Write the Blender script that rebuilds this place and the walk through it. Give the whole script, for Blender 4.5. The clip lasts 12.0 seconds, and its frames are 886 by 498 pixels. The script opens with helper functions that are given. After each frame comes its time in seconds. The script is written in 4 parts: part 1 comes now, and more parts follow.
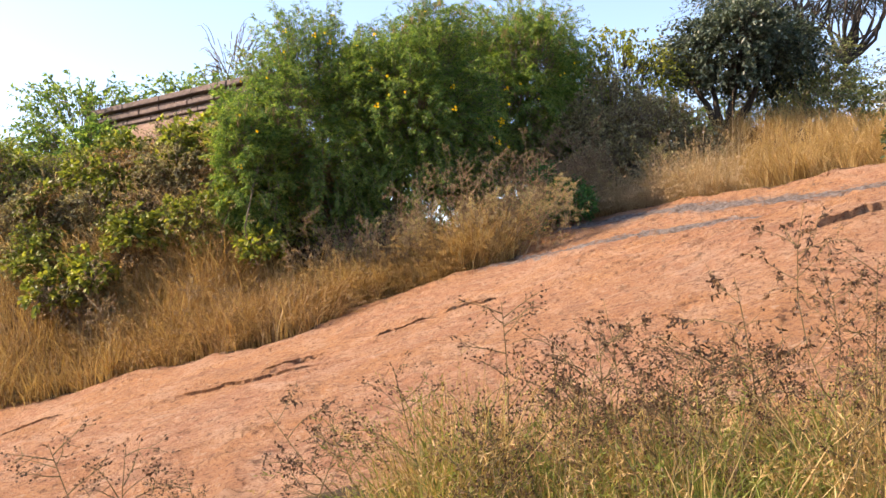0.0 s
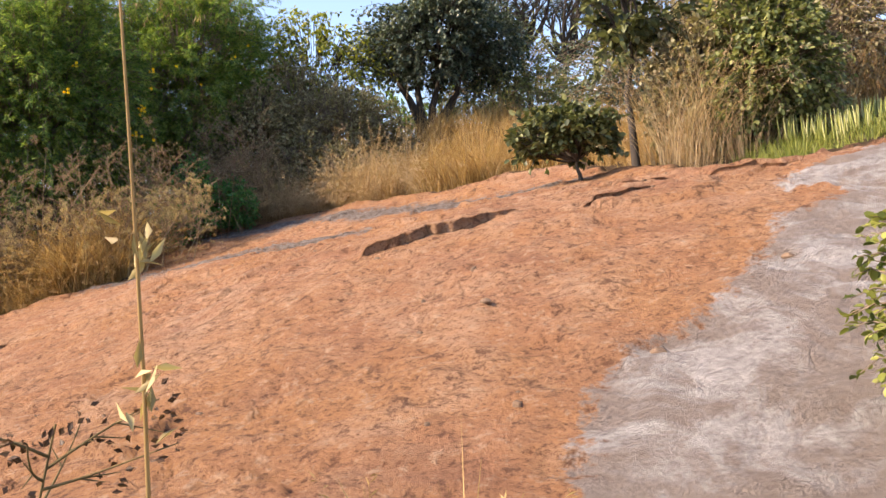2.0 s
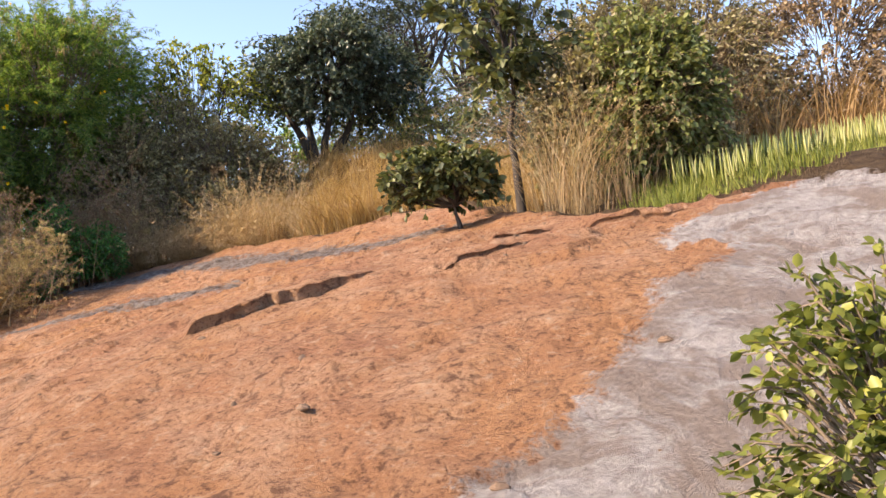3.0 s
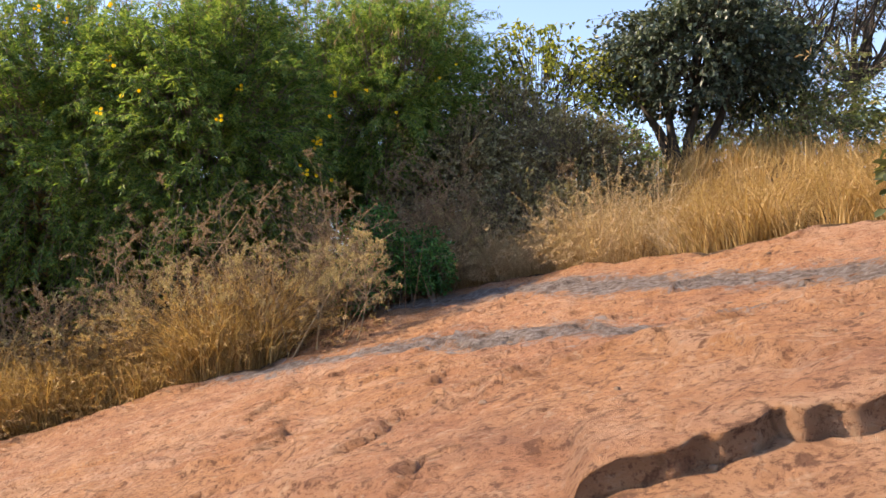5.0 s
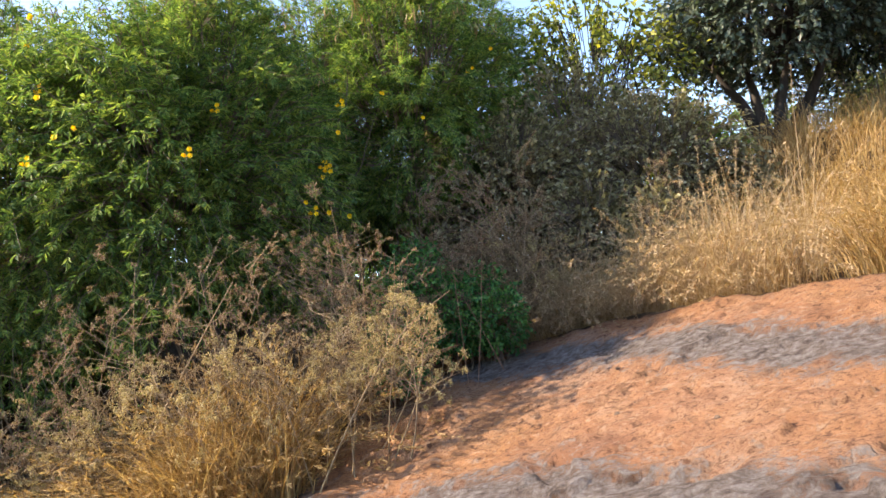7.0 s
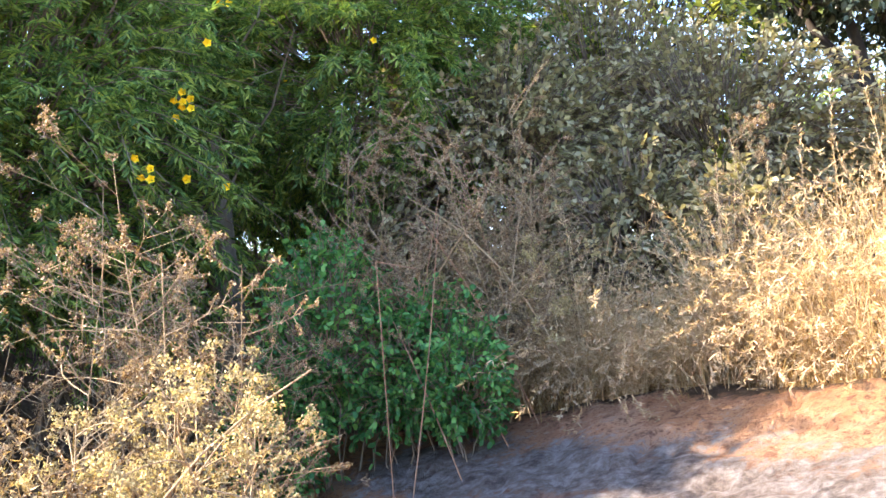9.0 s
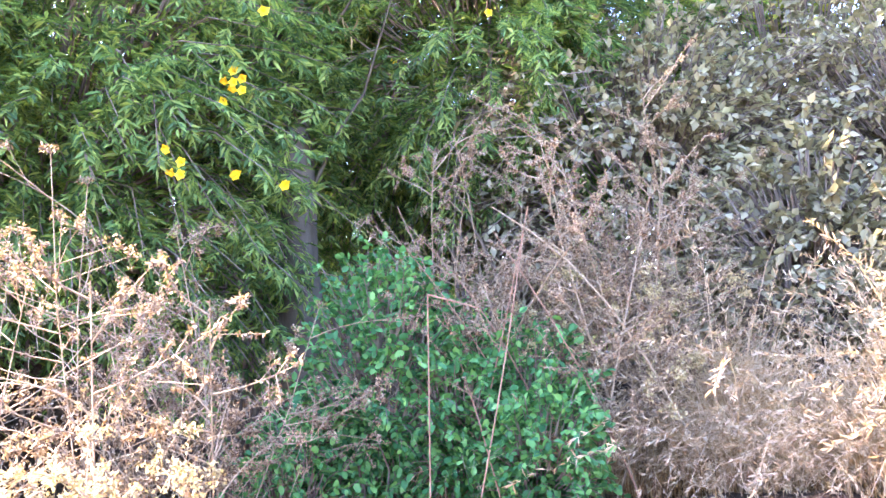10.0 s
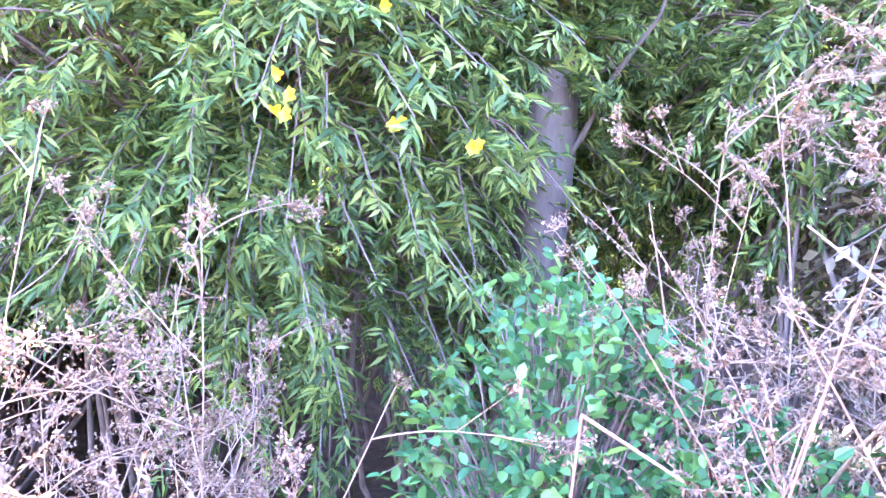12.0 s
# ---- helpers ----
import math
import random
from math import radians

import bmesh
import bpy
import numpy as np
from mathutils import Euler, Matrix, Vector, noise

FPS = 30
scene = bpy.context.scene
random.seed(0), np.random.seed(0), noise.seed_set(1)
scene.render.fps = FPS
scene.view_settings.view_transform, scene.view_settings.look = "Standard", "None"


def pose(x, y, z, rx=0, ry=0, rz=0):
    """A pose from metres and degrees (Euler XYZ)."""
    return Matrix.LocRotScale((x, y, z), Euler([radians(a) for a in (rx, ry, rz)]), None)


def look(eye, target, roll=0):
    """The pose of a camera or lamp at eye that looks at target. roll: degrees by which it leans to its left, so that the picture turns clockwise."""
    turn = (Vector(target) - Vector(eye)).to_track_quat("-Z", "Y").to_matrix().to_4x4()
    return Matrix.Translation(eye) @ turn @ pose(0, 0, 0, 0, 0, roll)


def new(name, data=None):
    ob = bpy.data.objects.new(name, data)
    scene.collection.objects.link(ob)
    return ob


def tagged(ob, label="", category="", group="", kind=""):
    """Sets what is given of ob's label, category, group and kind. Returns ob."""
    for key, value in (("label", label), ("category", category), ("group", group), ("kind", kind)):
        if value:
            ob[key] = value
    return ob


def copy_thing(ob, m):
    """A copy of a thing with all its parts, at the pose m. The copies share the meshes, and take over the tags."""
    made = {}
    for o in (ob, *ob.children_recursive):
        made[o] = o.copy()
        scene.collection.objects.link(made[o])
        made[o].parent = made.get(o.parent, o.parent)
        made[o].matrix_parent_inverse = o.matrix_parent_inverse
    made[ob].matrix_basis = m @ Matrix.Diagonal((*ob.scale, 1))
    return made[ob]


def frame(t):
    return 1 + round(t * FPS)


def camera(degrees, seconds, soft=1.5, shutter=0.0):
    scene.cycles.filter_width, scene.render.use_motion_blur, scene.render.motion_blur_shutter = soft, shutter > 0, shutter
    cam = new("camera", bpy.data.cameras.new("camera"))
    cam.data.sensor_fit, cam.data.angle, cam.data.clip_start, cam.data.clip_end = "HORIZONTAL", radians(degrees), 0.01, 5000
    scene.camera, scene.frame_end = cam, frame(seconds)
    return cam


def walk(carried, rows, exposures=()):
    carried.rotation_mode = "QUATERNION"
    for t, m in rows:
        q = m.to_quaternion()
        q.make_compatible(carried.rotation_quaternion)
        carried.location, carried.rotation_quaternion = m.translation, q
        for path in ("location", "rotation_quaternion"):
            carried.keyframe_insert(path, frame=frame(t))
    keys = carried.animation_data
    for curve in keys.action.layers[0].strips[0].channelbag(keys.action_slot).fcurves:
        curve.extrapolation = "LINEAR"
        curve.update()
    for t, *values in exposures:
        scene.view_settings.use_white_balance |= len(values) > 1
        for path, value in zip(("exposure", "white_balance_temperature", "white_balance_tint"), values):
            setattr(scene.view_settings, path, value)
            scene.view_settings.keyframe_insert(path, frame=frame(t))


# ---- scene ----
cam = camera(54.8, 12.0)
PATH = [
    (0, (1.073, 0.858, 2.103), (0.818, 3.04, 2.214), -1.6),
    (0.5, (1.576, 0.949, 2.146), (1.299, 3.13, 2.235), -1.9),
    (1, (2.093, 1.561, 2.171), (1.878, 3.75, 2.231), -1.7),
    (1.5, (2.897, 2.681, 2.299), (2.906, 4.881, 2.31), -1.8),
    (2, (3.366, 3.182, 2.424), (3.658, 5.363, 2.501), -2.7),
    (2.5, (3.687, 3.558, 2.554), (4.11, 5.716, 2.626), -4.0),
    (3, (3.916, 3.886, 2.679), (4.426, 6.021, 2.815), -4.4),
    (3.5, (4.066, 4.386, 2.804), (4.31, 6.57, 2.893), -3.4),
    (3.7, (4.068, 4.642, 2.828), (4.154, 6.835, 2.968), -2.5),
    (5.3, (3.425, 7.608, 3.077), (3.043, 9.761, 3.308), -2.3),
    (5.5, (3.334, 7.883, 3.144), (2.926, 10.028, 3.408), -5.8),
    (6, (3.097, 8.199, 3.455), (2.464, 10.284, 3.762), -7.9),
    (6.5, (2.978, 9.18, 3.612), (2.548, 11.323, 3.858), -3.5),
    (7, (2.866, 9.837, 3.761), (2.496, 11.997, 3.97), -6.3),
    (7.5, (2.836, 10.707, 3.815), (2.435, 12.845, 4.147), -4.3),
    (7.7, (2.852, 10.958, 3.816), (2.531, 13.122, 4.055), -4.8),
    (9.3, (2.732, 13.965, 4.305), (2.247, 16.104, 4.459), -1.8),
    (9.5, (2.729, 14.204, 4.348), (2.148, 16.321, 4.51), -0.9),
    (10, (2.929, 14.671, 4.434), (2.077, 16.694, 4.582), 0.4),
    (10.5, (2.921, 15.302, 4.563), (1.858, 17.221, 4.741), 1.1),
    (11, (2.855, 15.819, 4.668), (1.581, 17.609, 4.781), 3.1),
    (11.5, (2.741, 16.231, 4.732), (1.267, 17.863, 4.756), 8.4),
    (12, (2.485, 16.507, 4.739), (0.859, 17.988, 4.719), 8.8),
]
EXPOSURES = [(0.0, 1.4, 7000, 20), (5.6, 1.35, 7000, 20), (6.5, 1.5, 6800, 17), (7.5, 2.0, 6500, 14), (9.4, 3.5, 6200, 20), (10.2, 4.6, 5600, 38), (11.0, 5.05, 5350, 45), (12.0, 5.35, 5300, 56)]
walk(cam, [(t, look(eye, target, roll)) for t, eye, target, roll in PATH], EXPOSURES)

# ---- world and sun ----
SUN_AZ, SUN_EL = 94.0, 37.0          # degrees left of +y, degrees up
to_sun = Vector((-math.sin(radians(SUN_AZ)) * math.cos(radians(SUN_EL)), math.cos(radians(SUN_AZ)) * math.cos(radians(SUN_EL)), math.sin(radians(SUN_EL))))
world = bpy.data.worlds.new("sky")
scene.world = world
world.use_nodes = True
wn = world.node_tree
sky = wn.nodes.new("ShaderNodeTexSky")
sky.sky_type, sky.sun_disc = "NISHITA", False
sky.sun_elevation, sky.sun_rotation = radians(SUN_EL), radians(360 - SUN_AZ)
sky.air_density, sky.dust_density, sky.ozone_density = 1.0, 0.7, 2.2
wn.links.new(sky.outputs[0], wn.nodes["Background"].inputs[0])
wn.nodes["Background"].inputs[1].default_value = 0.145
sun_data = bpy.data.lights.new("sun", "SUN")
sun_data.energy, sun_data.angle, sun_data.color = 4.6, radians(0.6), (1.0, 0.84, 0.62)
sun = new("sun", sun_data)
sun.matrix_world = look(to_sun * 60, (0, 0, 0))

# ---- materials ----


def nodes_of(name):
    m = bpy.data.materials.new(name)
    m.use_nodes = True
    nt = m.node_tree
    return m, nt, nt.nodes["Principled BSDF"], nt.nodes["Material Output"]


def noise_node(nt, scale, detail=4.0, rough=0.55, vec=None, dist=0.0):
    n = nt.nodes.new("ShaderNodeTexNoise")
    n.inputs["Scale"].default_value, n.inputs["Detail"].default_value, n.inputs["Roughness"].default_value = scale, detail, rough
    n.inputs["Distortion"].default_value = dist
    if vec is not None:
        nt.links.new(vec, n.inputs["Vector"])
    return n.outputs["Fac"]


def ramp(nt, fac, stops):
    r = nt.nodes.new("ShaderNodeValToRGB")
    while len(r.color_ramp.elements) < len(stops):
        r.color_ramp.elements.new(0.5)
    for e, (p, c) in zip(r.color_ramp.elements, stops):
        e.position, e.color = p, (c if isinstance(c, tuple) else (c, c, c)) + (1,)
    nt.links.new(fac, r.inputs[0])
    return r.outputs[0]


def mix(nt, fac, a, b, mode="MIX"):
    m = nt.nodes.new("ShaderNodeMix")
    m.data_type, m.blend_type = "RGBA", mode
    for sock, v in ((m.inputs[0], fac), (m.inputs[6], a), (m.inputs[7], b)):
        if isinstance(v, (int, float)):
            sock.default_value = v
        elif isinstance(v, tuple):
            sock.default_value = (*v, 1)
        else:
            nt.links.new(v, sock)
    return m.outputs[2]


def calc(nt, op, a, b=0.0, clamp=False):
    m = nt.nodes.new("ShaderNodeMath")
    m.operation, m.use_clamp = op, clamp
    for sock, v in ((m.inputs[0], a), (m.inputs[1], b)):
        if isinstance(v, (int, float)):
            sock.default_value = v
        else:
            nt.links.new(v, sock)
    return m.outputs[0]


def attribute(nt, name):
    a = nt.nodes.new("ShaderNodeAttribute")
    a.attribute_name = name
    return a.outputs["Fac"]


def bump(nt, height, strength, distance, bsdf):
    b = nt.nodes.new("ShaderNodeBump")
    b.inputs["Strength"].default_value, b.inputs["Distance"].default_value = strength, distance
    nt.links.new(height, b.inputs["Height"])
    nt.links.new(b.outputs[0], bsdf.inputs["Normal"])


def leaf_material(name, dark, mid, light, translucent=0.35, rough=0.55, patch=1.2):
    """Leaf: colour varies leaf by leaf and in larger patches; light passes through."""
    m, nt, bsdf, out = nodes_of(name)
    geo = nt.nodes.new("ShaderNodeNewGeometry")
    obj = nt.nodes.new("ShaderNodeTexCoord")
    big = noise_node(nt, patch, 2.0, 0.5, obj.outputs["Object"])
    v = calc(nt, "ADD", calc(nt, "MULTIPLY", geo.outputs["Random Per Island"], 0.62), calc(nt, "MULTIPLY", big, 0.38))
    col = ramp(nt, v, [(0.2, dark), (0.5, mid), (0.8, light)])
    nt.links.new(col, bsdf.inputs["Base Color"])
    bsdf.inputs["Roughness"].default_value = rough
    bsdf.inputs["Specular IOR Level"].default_value = 0.35
    tr = nt.nodes.new("ShaderNodeBsdfTranslucent")
    nt.links.new(mix(nt, 1.0, col, (1.0, 1.0, 0.6), "MULTIPLY"), tr.inputs["Color"])
    ms = nt.nodes.new("ShaderNodeMixShader")
    ms.inputs[0].default_value = translucent
    nt.links.new(bsdf.outputs[0], ms.inputs[1])
    nt.links.new(tr.outputs[0], ms.inputs[2])
    nt.links.new(ms.outputs[0], out.inputs[0])
    return m


def bark_material(name, a, b, scale=14.0):
    m, nt, bsdf, out = nodes_of(name)
    tc = nt.nodes.new("ShaderNodeTexCoord")
    mp = nt.nodes.new("ShaderNodeMapping")
    mp.inputs["Scale"].default_value = (1, 1, 0.25)
    nt.links.new(tc.outputs["Object"], mp.inputs[0])
    n = noise_node(nt, scale, 6, 0.65, mp.outputs[0])
    nt.links.new(ramp(nt, n, [(0.3, a), (0.7, b)]), bsdf.inputs["Base Color"])
    bsdf.inputs["Roughness"].default_value = 0.9
    bump(nt, n, 0.6, 0.02, bsdf)
    return m


def rock_material():
    """Weathered granite sheet: orange and pink skin, grey lichen zone, dark grey bands, soil beyond its edge."""
    m, nt, bsdf, out = nodes_of("granite_and_soil")
    tc = nt.nodes.new("ShaderNodeTexCoord").outputs["Object"]
    big = noise_node(nt, 0.55, 3, 0.5, tc)
    med = noise_node(nt, 3.2, 6, 0.62, tc, 0.4)
    fine = noise_node(nt, 44.0, 8, 0.78, tc)
    grit = noise_node(nt, 150.0, 3, 0.7, tc)
    vor = nt.nodes.new("ShaderNodeTexVoronoi")
    vor.feature, vor.inputs["Scale"].default_value = "DISTANCE_TO_EDGE", 2.3
    warp = nt.nodes.new("ShaderNodeVectorMath")
    warp.operation = "MULTIPLY_ADD"
    nz = nt.nodes.new("ShaderNodeTexNoise")
    nz.inputs["Scale"].default_value = 2.0
    nz.inputs["Detail"].default_value = 5.0
    nt.links.new(tc, nz.inputs["Vector"])
    nt.links.new(nz.outputs["Color"], warp.inputs[0])
    warp.inputs[1].default_value = (0.9, 0.9, 0.9)
    nt.links.new(tc, warp.inputs[2])
    nt.links.new(warp.outputs[0], vor.inputs["Vector"])
    base = ramp(nt, med, [(0.28, (0.33, 0.155, 0.088)), (0.45, (0.44, 0.225, 0.125)), (0.6, (0.50, 0.285, 0.165)), (0.78, (0.56, 0.375, 0.255))])
    orange = mix(nt, ramp(nt, big, [(0.42, 0.0), (0.62, 0.7)]), base, (0.47, 0.235, 0.10))
    pit = noise_node(nt, 13.0, 8, 0.72, tc)
    chip = ramp(nt, noise_node(nt, 8.0, 8, 0.7, tc), [(0.36, 0.0), (0.46, 0.7), (0.58, 0.8), (0.66, 1.0)])
    pale = noise_node(nt, 1.1, 5, 0.6, tc, 0.6)
    orange = mix(nt, ramp(nt, pale, [(0.52, 0.0), (0.66, 0.55)]), orange, (0.56, 0.37, 0.25))
    orange = mix(nt, ramp(nt, pale, [(0.32, 0.5), (0.43, 0.0)]), orange, (0.27, 0.135, 0.085))
    speck = mix(nt, ramp(nt, fine, [(0.40, 0.9), (0.48, 0.0)]), orange, (0.21, 0.10, 0.06))
    speck = mix(nt, ramp(nt, pit, [(0.38, 0.85), (0.45, 0.0)]), speck, (0.16, 0.08, 0.05))
    speck = mix(nt, ramp(nt, pit, [(0.55, 0.0), (0.66, 0.6)]), speck, (0.58, 0.42, 0.29))
    speck = mix(nt, ramp(nt, chip, [(0.0, 0.45), (0.4, 0.0)]), speck, (0.25, 0.12, 0.07))
    seam = ramp(nt, vor.outputs["Distance"], [(0.0, 1.0), (0.035, 0.0)])
    seam = calc(nt, "MULTIPLY", seam, ramp(nt, med, [(0.46, 0.0), (0.56, 1.0)]))
    speck = mix(nt, calc(nt, "MULTIPLY", seam, 0.6), speck, (0.15, 0.08, 0.05))
    edge_n = calc(nt, "ADD", calc(nt, "MULTIPLY", calc(nt, "SUBTRACT", med, 0.5), 0.9), calc(nt, "MULTIPLY", calc(nt, "SUBTRACT", pit, 0.5), 0.9))
    grey = ramp(nt, calc(nt, "ADD", attribute(nt, "grey"), edge_n), [(0.42, 0.0), (0.56, 1.0)])
    greycol = ramp(nt, pit, [(0.3, (0.20, 0.175, 0.165)), (0.45, (0.39, 0.36, 0.35)), (0.68, (0.56, 0.54, 0.53))])
    greycol = mix(nt, ramp(nt, noise_node(nt, 1.9, 6, 0.65, tc, 0.8), [(0.44, 0.75), (0.56, 0.0)]), greycol, (0.25, 0.19, 0.155))
    c = mix(nt, grey, speck, greycol)
    dark_band = ramp(nt, calc(nt, "ADD", attribute(nt, "dark_band"), calc(nt, "MULTIPLY", edge_n, 1.5)), [(0.36, 0.0), (0.70, 0.88)])
    bandcol = ramp(nt, pit, [(0.34, (0.05, 0.046, 0.044)), (0.48, (0.135, 0.125, 0.12)), (0.62, (0.27, 0.265, 0.265))])
    c = mix(nt, dark_band, c, bandcol)
    soil = ramp(nt, calc(nt, "ADD", attribute(nt, "soil"), calc(nt, "MULTIPLY", edge_n, 0.8)), [(0.42, 0.0), (0.58, 1.0)])
    soilcol = ramp(nt, noise_node(nt, 9.0, 7, 0.7, tc), [(0.3, (0.045, 0.029, 0.018)), (0.55, (0.102, 0.067, 0.038)), (0.75, (0.173, 0.122, 0.070))])
    c = mix(nt, soil, c, soilcol)
    nt.links.new(c, bsdf.inputs["Base Color"])
    bsdf.inputs["Roughness"].default_value = 0.92
    bsdf.inputs["Specular IOR Level"].default_value = 0.2
    h = calc(nt, "ADD", calc(nt, "MULTIPLY", pit, 0.5), calc(nt, "MULTIPLY", fine, 0.45))
    h = calc(nt, "ADD", h, calc(nt, "MULTIPLY", grit, 0.06))
    h = calc(nt, "ADD", h, calc(nt, "MULTIPLY", chip, 0.14))
    h = calc(nt, "SUBTRACT", h, calc(nt, "MULTIPLY", seam, 0.12))
    bump(nt, h, 1.0, 0.15, bsdf)
    return m


M_ROCK = rock_material()
M_TECOMA = leaf_material("tecoma_leaf", (0.055, 0.115, 0.032), (0.145, 0.25, 0.062), (0.33, 0.42, 0.09), 0.52)
M_FLOWER = leaf_material("yellow_petal", (0.850, 0.500, 0.000), (0.900, 0.580, 0.005), (0.950, 0.660, 0.010), 0.3)
M_POD = leaf_material("dry_pod", (0.200, 0.130, 0.050), (0.330, 0.220, 0.090), (0.450, 0.330, 0.150), 0.2)
M_GREYGREEN = leaf_material("dusty_leaf", (0.15, 0.13, 0.07), (0.29, 0.26, 0.145), (0.43, 0.385, 0.22), 0.4)
M_YELLOWLEAF = leaf_material("yellowing_leaf", (0.088, 0.125, 0.031), (0.237, 0.275, 0.044), (0.450, 0.450, 0.062), 0.45)
M_DARKLEAF = leaf_material("dark_leathery_leaf", (0.034, 0.055, 0.04), (0.078, 0.108, 0.072), (0.18, 0.21, 0.145), 0.25, 0.4)
M_OVATE = leaf_material("ovate_leaf", (0.085, 0.115, 0.04), (0.19, 0.22, 0.08), (0.36, 0.37, 0.14), 0.38, 0.45)
M_LIME = leaf_material("lime_leaf", (0.085, 0.12, 0.022), (0.20, 0.235, 0.04), (0.40, 0.41, 0.08), 0.45, 0.45)
M_OLIVE = leaf_material("olive_leaf", (0.045, 0.06, 0.028), (0.11, 0.13, 0.05), (0.25, 0.26, 0.11), 0.3, 0.45)
M_YOUNG = leaf_material("young_shrub_leaf", (0.075, 0.10, 0.022), (0.17, 0.195, 0.04), (0.34, 0.35, 0.085), 0.4, 0.45)
M_MINT = leaf_material("fresh_green_leaf", (0.034, 0.135, 0.041), (0.081, 0.243, 0.068), (0.189, 0.392, 0.095), 0.4)
M_BROWNLEAF = leaf_material("dried_leaf", (0.125, 0.081, 0.048), (0.263, 0.181, 0.106), (0.450, 0.338, 0.206), 0.3)
M_STRAW = leaf_material("straw", (0.230, 0.135, 0.050), (0.420, 0.270, 0.105), (0.600, 0.430, 0.200), 0.35)
M_STRAWDEEP = leaf_material("deep_straw", (0.17, 0.095, 0.04), (0.35, 0.21, 0.09), (0.52, 0.35, 0.16), 0.35)
M_PALE = leaf_material("pale_straw", (0.35, 0.235, 0.13), (0.52, 0.375, 0.225), (0.66, 0.52, 0.34), 0.4)
M_UMBEL = leaf_material("cream_seed_head", (0.28, 0.215, 0.10), (0.44, 0.35, 0.17), (0.60, 0.50, 0.27), 0.35)
M_SEED = leaf_material("dark_seed_head", (0.055, 0.028, 0.014), (0.110, 0.055, 0.026), (0.190, 0.100, 0.045), 0.1)
M_GREENGRASS = leaf_material("green_grass", (0.090, 0.120, 0.020), (0.190, 0.220, 0.040), (0.340, 0.340, 0.080), 0.35)
M_BARK = bark_material("dark_bark", (0.02, 0.016, 0.013), (0.075, 0.06, 0.05))
M_TWIG = bark_material("grey_brown_twig", (0.10, 0.075, 0.05), (0.24, 0.18, 0.125), 30)
M_TRUNK = bark_material("grey_bark", (0.06, 0.05, 0.032), (0.16, 0.13, 0.085), 10)
M_OLIVESTEM = bark_material("olive_weed_stem", (0.09, 0.065, 0.025), (0.22, 0.155, 0.06), 40)
M_WEEDSTEM = bark_material("dry_weed_stem", (0.20, 0.14, 0.075), (0.42, 0.31, 0.18), 40)

# ---- mesh helpers ----
rng = np.random.default_rng(7)


def unit(v):
    return v / np.maximum(np.linalg.norm(v, axis=-1, keepdims=True), 1e-9)


def mesh_of(name, verts, faces, material, smooth=False):
    """A mesh from an (n, 3) array and a list of (m, k) face arrays."""
    me = bpy.data.meshes.new(name)
    faces = [f for f in faces if len(f)]
    loops = np.concatenate([f.ravel() for f in faces]).astype(np.int32)
    sizes = np.concatenate([np.full(len(f), f.shape[1]) for f in faces]).astype(np.int32)
    starts = np.r_[0, np.cumsum(sizes)[:-1]].astype(np.int32)
    me.vertices.add(len(verts))
    me.vertices.foreach_set("co", np.asarray(verts, np.float32).ravel())
    me.loops.add(len(loops))
    me.loops.foreach_set("vertex_index", loops)
    me.polygons.add(len(sizes))
    me.polygons.foreach_set("loop_start", starts)
    me.update(calc_edges=True)
    if smooth:
        me.shade_smooth()
    me.materials.append(material)
    return me


def leaf_faces(p, d, n, length, width, fold=0.18):
    """Folded four-cornered leaves: base p, direction d, normal n."""
    d, s = unit(d), unit(np.cross(d, n))
    n = np.cross(s, d)
    length, width = np.broadcast_to(length, len(p))[:, None], np.broadcast_to(width, len(p))[:, None]
    mid = p + d * length * 0.45 + n * width * fold
    v = np.stack([p, mid + s * width / 2, p + d * length - n * length * 0.12, mid - s * width / 2], 1).reshape(-1, 3)
    i = np.arange(len(p))[:, None] * 4
    return v, np.concatenate([i + np.array([0, 1, 2]), i + np.array([0, 2, 3])])


def round_faces(p, d, n, length, width):
    """Rounded six-cornered leaves with a fold along the middle."""
    d, s = unit(d), unit(np.cross(d, n))
    n = np.cross(s, d)
    length, width = np.broadcast_to(length, len(p))[:, None], np.broadcast_to(width, len(p))[:, None]
    a, b = p + d * length * 0.30 + n * width * 0.12, p + d * length * 0.72 + n * width * 0.06
    v = np.stack([p, a + s * width * 0.44, b + s * width * 0.40, p + d * length - n * length * 0.1, b - s * width * 0.40, a - s * width * 0.44], 1).reshape(-1, 3)
    i = np.arange(len(p))[:, None] * 6
    return v, np.concatenate([i + np.array([0, 1, 2, 3]), i + np.array([0, 3, 4, 5])])


def ribbon_faces(pts, side, width):
    """Flat blades along pts (S, K, 3), of width (S, K) across side (S, 3)."""
    S, K, _ = pts.shape
    off = side[:, None, :] * width[:, :, None] / 2
    v = np.stack([pts - off, pts + off], 2).reshape(-1, 3)
    i = (np.arange(S)[:, None] * K * 2 + np.arange(K - 1)[None] * 2).reshape(-1, 1)
    return v, i + np.array([0, 1, 3, 2])


